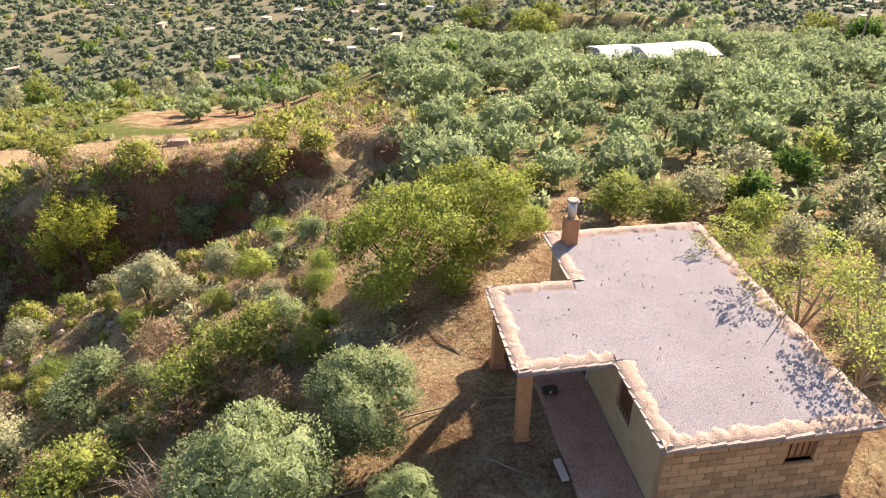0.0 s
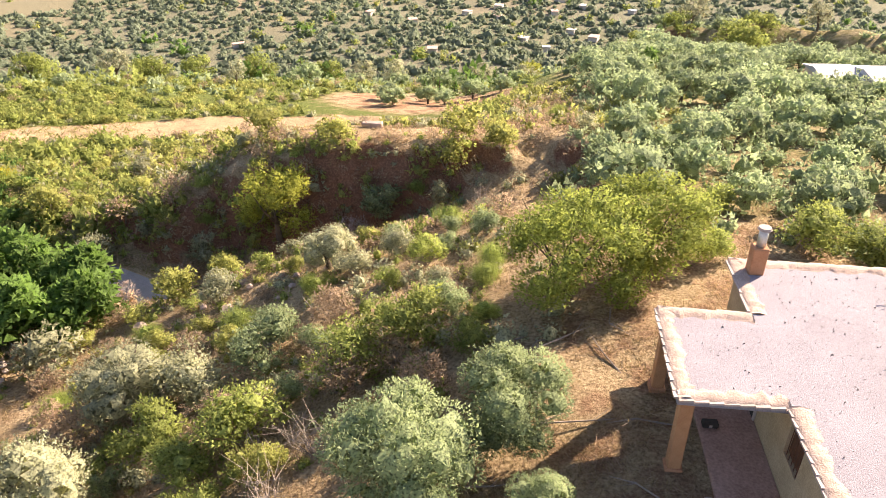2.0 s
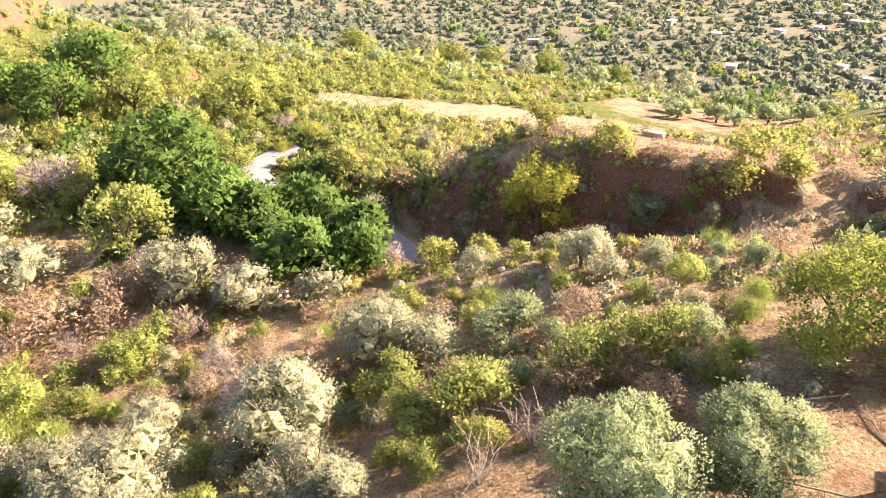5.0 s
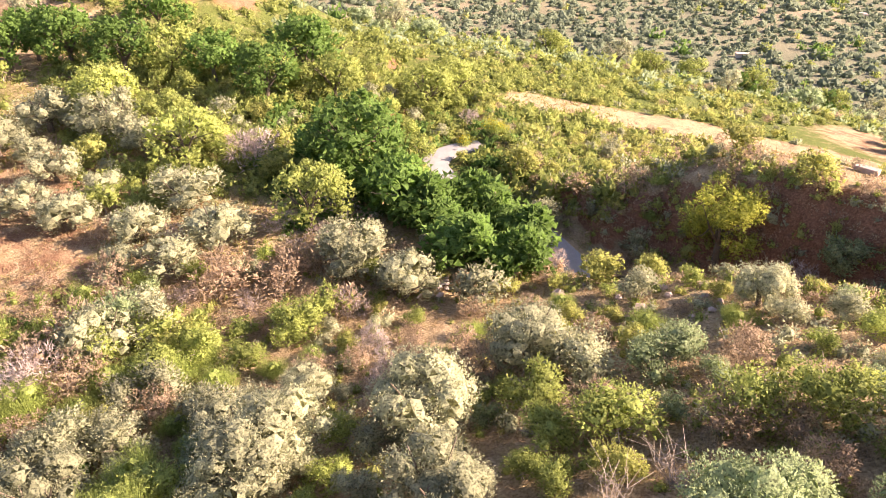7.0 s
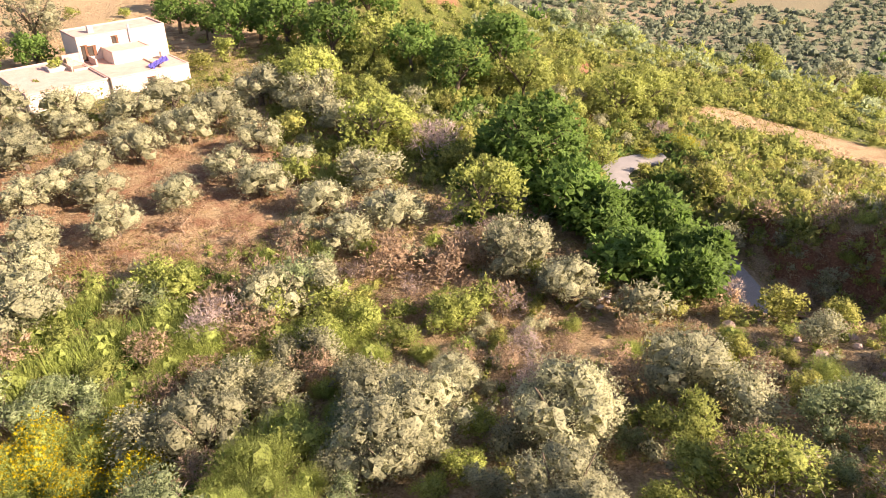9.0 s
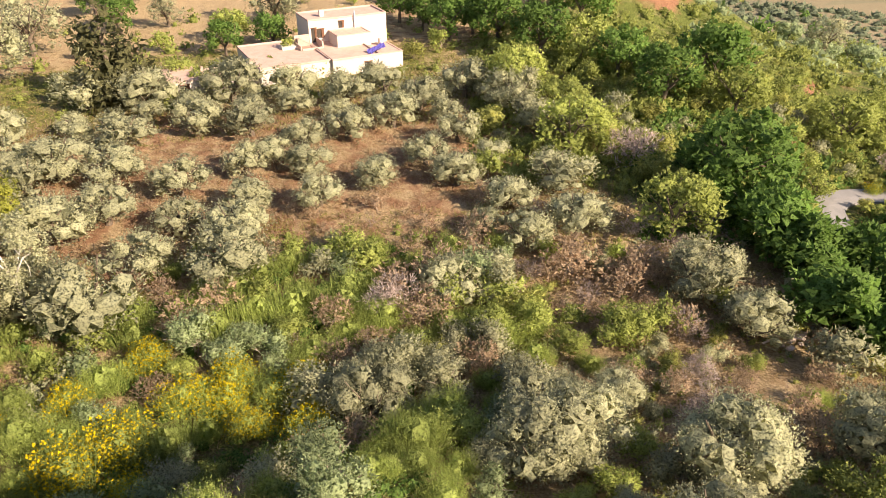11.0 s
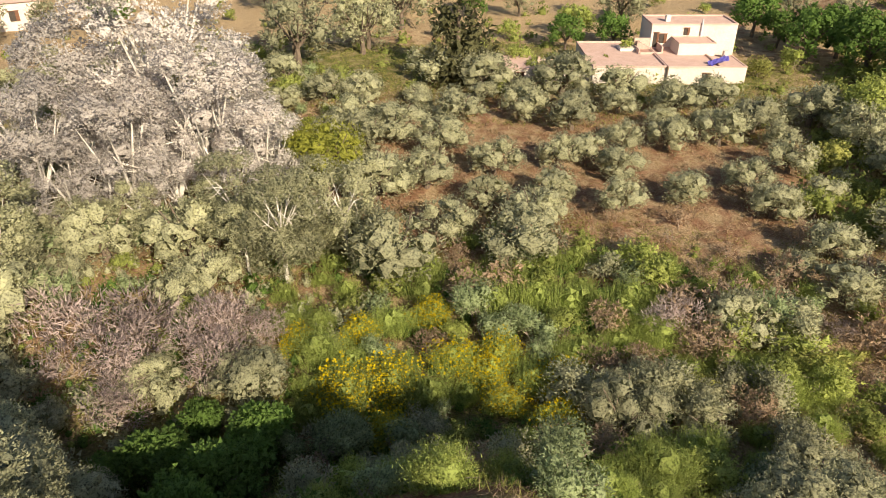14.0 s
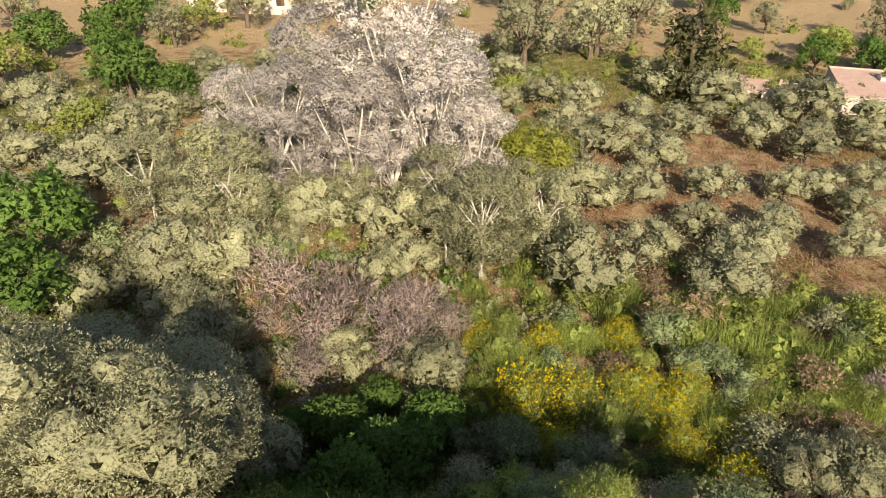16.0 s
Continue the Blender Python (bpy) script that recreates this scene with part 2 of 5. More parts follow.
M = {
    "ground": ground_material(),
    "road": surface("road_concrete", (0.20, 0.19, 0.185), (0.33, 0.31, 0.30), 0.6, 14, 0.9),
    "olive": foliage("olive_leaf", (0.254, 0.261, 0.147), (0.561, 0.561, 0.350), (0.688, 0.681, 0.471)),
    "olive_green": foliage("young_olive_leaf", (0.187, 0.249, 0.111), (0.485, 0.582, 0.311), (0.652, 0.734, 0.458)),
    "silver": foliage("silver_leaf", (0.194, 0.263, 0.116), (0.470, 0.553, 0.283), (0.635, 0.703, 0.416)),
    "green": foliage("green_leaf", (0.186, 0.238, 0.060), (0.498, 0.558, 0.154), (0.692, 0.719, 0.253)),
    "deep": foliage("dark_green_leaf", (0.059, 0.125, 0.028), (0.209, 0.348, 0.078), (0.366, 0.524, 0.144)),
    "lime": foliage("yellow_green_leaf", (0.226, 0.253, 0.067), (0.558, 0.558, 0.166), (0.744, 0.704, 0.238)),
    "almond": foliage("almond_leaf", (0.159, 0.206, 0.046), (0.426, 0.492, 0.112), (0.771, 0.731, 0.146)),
    # grey-green olive leaf, shifted cooler so its colour carries the valley haze
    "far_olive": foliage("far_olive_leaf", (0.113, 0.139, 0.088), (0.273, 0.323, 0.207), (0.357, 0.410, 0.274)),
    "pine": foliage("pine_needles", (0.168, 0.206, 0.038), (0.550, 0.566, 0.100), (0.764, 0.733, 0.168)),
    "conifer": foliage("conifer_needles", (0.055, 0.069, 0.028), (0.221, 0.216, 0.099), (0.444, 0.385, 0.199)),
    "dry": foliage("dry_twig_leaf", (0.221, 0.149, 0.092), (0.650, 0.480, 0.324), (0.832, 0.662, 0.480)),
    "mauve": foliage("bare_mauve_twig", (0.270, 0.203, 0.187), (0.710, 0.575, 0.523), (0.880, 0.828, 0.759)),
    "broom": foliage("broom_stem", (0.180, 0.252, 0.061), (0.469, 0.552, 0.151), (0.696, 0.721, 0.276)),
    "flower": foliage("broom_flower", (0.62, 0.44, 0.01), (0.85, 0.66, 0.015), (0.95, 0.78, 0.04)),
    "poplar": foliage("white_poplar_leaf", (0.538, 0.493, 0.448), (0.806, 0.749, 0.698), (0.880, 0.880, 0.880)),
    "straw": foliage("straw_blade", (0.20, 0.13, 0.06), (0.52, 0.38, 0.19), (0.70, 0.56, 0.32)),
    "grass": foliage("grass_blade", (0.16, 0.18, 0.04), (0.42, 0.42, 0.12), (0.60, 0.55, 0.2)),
    "bark": surface("bark", (0.07, 0.05, 0.035), (0.20, 0.155, 0.115), 2.0, 20, 0.95, 0.8),
    "pale_bark": surface("white_poplar_bark", (0.42, 0.38, 0.33), (0.72, 0.68, 0.62), 2.0, 12, 0.85, 0.4),
    "twig": surface("grey_twig", (0.22, 0.17, 0.13), (0.40, 0.33, 0.28), 3.0, 20, 0.95, 0.4),
    "white_wall": surface("limewashed_wall", (0.54, 0.46, 0.40), (0.68, 0.60, 0.53), 0.8, 9, 0.9, 0.3),
    "terrace": surface("pink_terrace_tile", (0.46, 0.30, 0.24), (0.62, 0.44, 0.37), 1.2, 12, 0.85, 0.3),
    # near-black: the gloom inside openings put into colour; also the gadget's body
    "dark": surface("dark_opening", (0.03, 0.025, 0.02), (0.07, 0.055, 0.045), 2, 20, 0.7, 0.2),
    "wood": surface("brown_painted_wood", (0.10, 0.045, 0.025), (0.20, 0.095, 0.055), 4, 40, 0.7, 0.3),
    "block": surface("concrete_block", (0.42, 0.25, 0.13), (0.62, 0.40, 0.22), 3, 60, 0.95, 0.5, 0.01, 0, 0.45),
    "joint": surface("block_mortar", (0.33, 0.20, 0.11), (0.48, 0.31, 0.19), 3, 50, 0.95, 0.4),
    "render": surface("cement_render", (0.36, 0.27, 0.16), (0.52, 0.41, 0.27), 1.5, 30, 0.95, 0.4),
    "column": surface("orange_brick_column", (0.42, 0.20, 0.09), (0.58, 0.31, 0.16), 4, 50, 0.9, 0.4),
    "mortar": surface("rough_pink_mortar", (0.33, 0.235, 0.19), (0.54, 0.41, 0.345), 2.5, 25, 0.95, 0.9, 0.03),
    "eave": surface("pale_eave_slab", (0.40, 0.31, 0.26), (0.58, 0.48, 0.43), 2, 30, 0.9, 0.3, 0.02, 0, 0.3),
    "gravel": surface("pale_roof_gravel", (0.24, 0.215, 0.235), (0.345, 0.315, 0.345), 0.5, 35, 0.95, 0.9, 0.02),
    "pebble": surface("dark_pebble", (0.10, 0.09, 0.09), (0.30, 0.26, 0.25), 3, 30, 0.9, 0.3),
    "slab": surface("red_concrete_floor", (0.28, 0.15, 0.11), (0.52, 0.33, 0.26), 0.9, 14, 0.85, 0.3),
    "zinc": surface("galvanised_pipe", (0.5, 0.48, 0.45), (0.66, 0.64, 0.6), 4, 30, 0.45, 0.2, 0.01, 0.7),
    "brick": surface("orange_brick", (0.40, 0.17, 0.08), (0.56, 0.29, 0.16), 5, 50, 0.9, 0.4),
    "blue": surface("blue_tarpaulin", (0.08, 0.07, 0.35), (0.16, 0.14, 0.52), 3, 20, 0.6, 0.3),
    "sheet": surface("grey_fibre_roof", (0.36, 0.36, 0.39), (0.52, 0.51, 0.54), 1, 12, 0.8, 0.3),
}

# ---- mesh tools ----
def mesh_of(name, verts, faces, mat, smooth=False):
    me = bpy.data.meshes.new(name)
    me.from_pydata(verts, [], faces)
    me.materials.append(M[mat] if isinstance(mat, str) else mat)
    if smooth:
        me.polygons.foreach_set("use_smooth", [True] * len(me.polygons))
    me.update()
    return me


def tris_mesh(name, v, mat, out=None):
    """A mesh of loose triangles; out: the way each leaf faces out of its clump, for soft rounded shading."""
    v = np.asarray(v, np.float32).reshape(-1, 3, 3).copy()
    n = len(v)
    if out is not None:
        face = np.cross(v[:, 1] - v[:, 0], v[:, 2] - v[:, 0])
        back = (face * out).sum(1) < 0
        v[back] = v[back][:, ::-1]
        face[back] *= -1
        out = unit(0.5 * unit(out) + 0.5 * unit(face))
    v = v.reshape(-1, 3)
    me = bpy.data.meshes.new(name)
    me.vertices.add(len(v))
    me.loops.add(len(v))
    me.polygons.add(n)
    me.vertices.foreach_set("co", v.ravel())
    me.loops.foreach_set("vertex_index", np.arange(len(v), dtype=np.int32))
    me.polygons.foreach_set("loop_start", np.arange(0, len(v), 3, dtype=np.int32))
    me.polygons.foreach_set("loop_total", np.full(n, 3, dtype=np.int32))
    me.materials.append(M[mat])
    me.update(calc_edges=True)
    if out is not None:
        me.polygons.foreach_set("use_smooth", [True] * n)
        layer = me.attributes.new("custom_normal", "FLOAT_VECTOR", "POINT")
        layer.data.foreach_set("vector", np.repeat(out, 3, axis=0).astype(np.float32).ravel())
    return me


def swell(tri, lobes):
    """The outward way of each leaf from the lobes of its crown."""
    c = tri.reshape(-1, 3, 3).mean(1)
    d = c[:, None] - lobes[None, :, :3]
    k = np.exp(-2.5 * (np.linalg.norm(d, axis=2) / lobes[None, :, 3] - 0.6).clip(0) ** 2 * 4)
    mid = lobes[:, :3].mean(0)
    return unit((unit(d) * k[..., None]).sum(1) + 0.5 * unit(c - mid) + 1e-4)


def leaf_mesh(name, lobes, tri, mat):
    return tris_mesh(name, tri, mat, swell(tri, lobes))


def part(name, data, parent, label=""):
    """Links a mesh, or a bmesh with its material, as one part of a thing."""
    ob = new(name, data)
    ob.parent = parent
    return tagged(ob, label)


def bm_mesh(name, bm, mat, smooth=False):
    me = bpy.data.meshes.new(name)
    bm.to_mesh(me)
    bm.free()
    me.materials.append(M[mat])
    if smooth:
        me.polygons.foreach_set("use_smooth", [True] * len(me.polygons))
    return me


def box(bm, x0, y0, z0, x1, y1, z1, bevel=0.0):
    r = bmesh.ops.create_cube(bm, size=1.0)
    vs = r["verts"]
    for v in vs:
        v.co = Vector(((x0 + x1) / 2 + v.co.x * (x1 - x0), (y0 + y1) / 2 + v.co.y * (y1 - y0), (z0 + z1) / 2 + v.co.z * (z1 - z0)))
    if bevel:
        bmesh.ops.bevel(bm, geom=list({e for v in vs for e in v.link_edges}), offset=bevel, segments=1, affect="EDGES")
    return bm


def box_mesh(name, x0, y0, z0, x1, y1, z1, mat, bevel=0.015):
    return bm_mesh(name, box(bmesh.new(), x0, y0, z0, x1, y1, z1, bevel), mat)


def tube(points, radii, sides=6):
    """Corners of triangles of a tapered limb through the points."""
    pts = np.array(points, float)
    d = np.gradient(pts, axis=0)
    d /= np.linalg.norm(d, axis=1)[:, None] + 1e-9
    ref = np.where(np.abs(d[:, 2:3]) > 0.9, np.array([[1.0, 0, 0]]), np.array([[0, 0, 1.0]]))
    a = np.cross(d, ref)
    a /= np.linalg.norm(a, axis=1)[:, None] + 1e-9
    b = np.cross(d, a)
    k = np.linspace(0, 2 * np.pi, sides, endpoint=False)
    ring = pts[:, None] + np.array(radii)[:, None, None] * (np.cos(k)[None, :, None] * a[:, None] + np.sin(k)[None, :, None] * b[:, None])
    p, q = ring[:-1], ring[1:]
    p2, q2 = np.roll(p, -1, axis=1), np.roll(q, -1, axis=1)
    return np.stack([p, p2, q2, p, q2, q], axis=2).reshape(-1, 3)


def unit(v):
    return v / (np.linalg.norm(v, axis=-1, keepdims=True) + 1e-9)


def leaves(rng, at, out, size, slim=0.4, lift=0.3, wild=0.7):
    """A small pointed leaf at each place, roughly along its outward way."""
    n = len(at)
    way = unit(out + wild * rng.normal(size=(n, 3)) + np.array([0, 0, lift]))
    side = unit(np.cross(way, rng.normal(size=(n, 3))))
    s = size * rng.uniform(0.6, 1.35, (n, 1))
    return np.stack([at - side * s * slim, at + side * s * slim, at + way * s], axis=1).reshape(-1, 3)


def lumps(rng, width, tall, base, count, small=0.35, big=0.55, mid=0.3):
    """The lobes of a crown: a middle and smaller ones round it."""
    lobes = [(0, 0, base + tall * 0.5, min(width, tall) * mid)]
    for i in range(count):
        a, e = rng.uniform(0, 2 * np.pi), rng.uniform(-0.5, 1.0)
        r = width * 0.5 * rng.uniform(small, big)
        lobes.append((math.cos(a) * (width * 0.5 - r * 0.8) * math.cos(e * 1.2), math.sin(a) * (width * 0.5 - r * 0.8) * math.cos(e * 1.2), base + tall * 0.5 + (tall * 0.5 - r * 0.7) * math.sin(e * 1.5), r))
    return np.array(lobes)


def ball(level):
    bm = bmesh.new()
    bmesh.ops.create_icosphere(bm, subdivisions=level, radius=1.0)
    v, f = np.array([p.co[:] for p in bm.verts]), np.array([[p.index for p in q.verts] for q in bm.faces])
    bm.free()
    return v, f


GEM, BALL = ball(1), ball(2)


def hearts(rng, at, size, form, tall=1.0, share=1.0):
    """The dense inside of leaf clumps: lumpy, uneven balls under the outer leaves."""
    v, f = form
    n = len(at)
    a = rng.uniform(0, 2 * np.pi, n)
    c, d = np.cos(a)[:, None], np.sin(a)[:, None]
    p = np.stack([v[None, :, 0] * c - v[None, :, 1] * d, v[None, :, 0] * d + v[None, :, 1] * c, np.repeat(v[None, :, 2] * tall, n, 0)], -1)
    p = p * rng.uniform(0.72, 1.18, (n, len(v), 1)) * np.asarray(size)[:, None, None] + np.asarray(at)[:, None]
    return p[:, f].reshape(-1, 3, 3)[rng.uniform(size=n * len(f)) < share].reshape(-1, 3)


def crown(rng, lobes, n, size, slim=0.4, lift=0.3, wild=0.7, core=0.6, deep=0.45, sprays=32):
    """Leaves over and a little inside the lobes, round a ragged dark middle."""
    k = DETAIL[0]
    n, size, sprays = int(n * k), size * k ** (-0.47 if size < 0.12 else -0.34), int(sprays * k)
    w = lobes[:, 3] ** 2
    pick = rng.choice(len(lobes), n, p=w / w.sum())
    out = unit(rng.normal(size=(n, 3)))
    at = lobes[pick, :3] + out * (lobes[pick, 3] * rng.uniform(deep, 1.06, n) ** 0.6)[:, None]
    far = np.linalg.norm(at[:, None] - lobes[None, :, :3], axis=2) / lobes[None, :, 3]
    keep = (far > 0.62).all(axis=1) | (rng.uniform(size=n) < 0.25)
    tri = [leaves(rng, at[keep], out[keep], size, slim, lift, wild)]
    # sprays of young shoots that break the outline
    for i in range(sprays):
        x, y, z, r = lobes[rng.integers(len(lobes))]
        o = unit(rng.normal(size=3) + np.array([0, 0, 0.5]))
        far_out = rng.uniform(0.75, 1.0 + 0.5 * rng.uniform(), (12, 1))
        p = np.array([x, y, z]) + o * r * far_out + rng.normal(size=(12, 3)) * r * 0.07
        tri.append(leaves(rng, p, np.tile(o, (12, 1)), size, slim, 0.1, 0.6))
    if core:
        tri.append(hearts(rng, lobes[:, :3], lobes[:, 3] * (0.3 + 0.33 * core), BALL if k == 1 else GEM, 1.0, 0.75))
    return np.concatenate(tri)


def limbs(rng, height_, spread, thick, count, fork=0.35, bend=0.15):
    """A trunk that forks into limbs."""
    tri = []
    top = np.array([rng.normal() * bend, rng.normal() * bend, height_ * fork])
    tri.append(tube([(0, 0, -0.3), top * 0.5 + rng.normal(size=3) * 0.04, top], [thick * 1.25, thick, thick * 0.85], 7))
    for i in range(count):
        a = 2 * np.pi * (i + rng.uniform(0, 0.7)) / count
        r = spread * rng.uniform(0.5, 1.0)
        end = np.array([math.cos(a) * r, math.sin(a) * r, height_ * rng.uniform(0.65, 1.0)])
        mid = top + (end - top) * 0.5 + np.array([0, 0, 0.12 * height_ * rng.uniform(-0.5, 0.6)])
        tri.append(tube([top, mid, end], [thick * 0.6, thick * 0.35, thick * 0.1], 5))
        for j in range(2):
            e2 = mid + rng.normal(size=3) * np.array([spread, spread, height_ * 0.5]) * 0.3
            tri.append(tube([mid, (mid + e2) / 2 + rng.normal(size=3) * 0.05, e2], [thick * 0.28, thick * 0.18, thick * 0.06], 4))
    return np.concatenate(tri)


def twigs(rng, count, width, tall, thick=0.02, up=0.6):
    """Bare stems rising from one foot and forking."""
    tri = []
    for i in range(count if DETAIL[0] == 1 else max(2, count // 2)):
        a, r = rng.uniform(0, 2 * np.pi), width * 0.5 * rng.uniform(0.3, 1.0)
        end = np.array([math.cos(a) * r, math.sin(a) * r, tall * rng.uniform(up, 1.0)])
        mid = end * 0.5 + rng.normal(size=3) * 0.08 * width
        mid[2] = abs(mid[2])
        tri.append(tube([(0, 0, -0.1), mid, end], [thick, thick * 0.7, thick * 0.25], 3))
        for j in range(4):
            s = mid + (end - mid) * rng.uniform(0, 0.8)
            e = s + np.array([rng.normal() * 0.2 * width, rng.normal() * 0.2 * width, tall * rng.uniform(0.05, 0.3)])
            tri.append(tube([s, (s + e) / 2, e], [thick * 0.5, thick * 0.4, thick * 0.2], 3))
    return np.concatenate(tri)


def blades(rng, n, width, tall, size=0.02, base=0.3):
    """Upright thin stems in a fan, as broom and tall grass have."""
    a, r = rng.uniform(0, 2 * np.pi, n), np.sqrt(rng.uniform(0, 1, n))
    foot = np.stack([np.cos(a) * r * width * 0.5 * base, np.sin(a) * r * width * 0.5 * base, np.zeros(n)], 1)
    tip = np.stack([np.cos(a) * r * width * 0.5, np.sin(a) * r * width * 0.5, tall * rng.uniform(0.55, 1.0, n) * (1.05 - 0.45 * r)], 1) + rng.normal(size=(n, 3)) * 0.06 * width
    start = foot + (tip - foot) * rng.uniform(0.1, 0.75, (n, 1))
    side = unit(np.cross(tip - start, rng.normal(size=(n, 3)))) * size
    return np.stack([start - side, start + side, tip], 1).reshape(-1, 3)


def seeded(k):
    return np.random.default_rng(k)


DETAIL = [1.0]      # share of leaves that the plants now being made get: full, or less for those far off


# ---- one of each plant; the others are copies ----
def plant(name, label, category, group, parts):
    root = new(name)
    tagged(root, label, category, group)
    for pname, me in parts:
        part(pname, me, root)
    return root


def bush(name, label, seed, mat, width=2.0, tall=1.6, n=1400, size=0.085, lobes=8, slim=0.33, lift=0.3, category="shrub", group="wild shrubs on the slope", stem="twig", core=0.6):
    r = seeded(seed)
    lobes = lumps(r, width, tall, tall * 0.05, lobes)
    c = leaf_mesh("foliage", lobes, crown(r, lobes, n, size, slim, lift, 0.7, core), mat)
    s = tris_mesh("stem", twigs(r, 6, width * 0.7, tall * 0.8, 0.03), stem)
    return plant(name, label, category, group, [("stem", s), ("foliage", c)])


def olive(seed, mat, n=7200, size=0.07, width=3.4, tall=3.0, label="silvery grey-green olive tree with a rounded crown", group="olive trees", name="olive_tree"):
    r = seeded(seed)
    lobes = lumps(r, width, tall * 0.88, tall * 0.06, 19, 0.24, 0.46)
    c = leaf_mesh("crown", lobes, crown(r, lobes, n, size, 0.3, 0.5, 0.7, 1.15, 0.7, 95), mat)
    t = tris_mesh("trunk", limbs(r, tall * 0.9, width * 0.38, 0.16, 4, 0.25), "bark")
    return plant(name, label, "tree", group, [("trunk", t), ("crown", c)])


def broom(seed, tall=1.7, width=1.9, n=2500, flowers=0, mat="broom", label="upright green broom bush on the slope", name="broom_bush"):
    r = seeded(seed)
    n = int(n * DETAIL[0])
    flowers = int(flowers * DETAIL[0] ** 0.6)
    tufts = []
    for k in range(7):
        a, d = k * 2.4 + r.uniform(0, 1), width * 0.34 * math.sqrt(k / 7)
        tufts.append(blades(r, n // 7, width * 0.62, tall * r.uniform(0.7, 1.05), 0.0066 * DETAIL[0] ** -0.6, 0.32) + np.array([math.cos(a) * d, math.sin(a) * d, 0]))
    b = np.concatenate(tufts)
    n = len(b) // 3
    tip = b.reshape(-1, 3, 3)[:, 2][r.choice(n, int(n * 0.7))]
    b = np.concatenate([b, leaves(r, tip - np.array([0, 0, 0.06]) + r.normal(size=tip.shape) * 0.06, np.tile((0.0, 0.0, 0.6), (len(tip), 1)), 0.11, 0.09, 0.1, 0.9)])
    b = np.concatenate([b, hearts(r, np.array([[0, 0, tall * 0.42]]), [width * 0.2], BALL, 1.5 * tall / width, 0.6)])
    ps = [("stem", tris_mesh("stem", b, mat))]
    if flowers:
        tips = b.reshape(-1, 3, 3)[:, 2][r.choice(n, flowers)]
        ps.append(("blossom", tris_mesh("blossom", leaves(r, tips + r.normal(size=(flowers, 3)) * 0.05, r.normal(size=(flowers, 3)), 0.06, 0.6), "flower")))
    return plant(name, label, "bush", "broom bushes", ps)


def tall_tree(name, seed, mat, bark, width, tall, n, size, label, lobes=26, base=0.2, thick=0.2, slim=0.5, category="tree", group="", low=0.3, core=0.5, lobe=(0.18, 0.38), arms=7):
    r = seeded(seed)
    lobes = lumps(r, width, tall * (1 - base), tall * base, lobes, lobe[0], lobe[1], 0.22)
    c = leaf_mesh("crown", lobes, crown(r, lobes, n, size, slim, 0.1, 0.9, core, 0.35, 110), mat)
    t = tris_mesh("trunk", limbs(r, tall * 0.95, width * 0.44, thick, arms, low), bark)
    return plant(name, label, category, group, [("trunk", t), ("crown", c)])


def spire(name, seed, mat, width, tall, n, size, label, tiers=9):
    r = seeded(seed)
    lobes = []
    for i in range(tiers):
        k = i / (tiers - 1)
        rad = width * 0.5 * (1 - k) ** 0.6
        for j in range(max(1, int(6 * (1 - k)))):
            a = r.uniform(0, 6.28)
            lobes.append((math.cos(a) * rad * 0.7, math.sin(a) * rad * 0.7, tall * (0.12 + 0.82 * k), max(0.25, rad * 0.55)))
    c = leaf_mesh("crown", np.array(lobes), crown(r, np.array(lobes), n, size, 0.3, -0.1, 0.6), mat)
    t = tris_mesh("trunk", tube([(0, 0, -0.3), (0, 0, tall * 0.5), (0, 0, tall * 0.95)], [0.2, 0.13, 0.03], 7), "bark")
    return plant(name, label, "tree", "", [("trunk", t), ("crown", c)])


def put(thing, x, y, size=1.0, turn=0.0, sink=0.05, wide=1.0):
    """A copy of a plant, standing on the ground at x, y."""
    ob = copy_thing(thing, Matrix.Translation((x, y, float(height(x, y)) - sink)) @ Matrix.Rotation(turn, 4, "Z") @ Matrix.Diagonal((size * wide * 1.06, size * wide * 1.06, size * 0.92, 1)))
    return ob

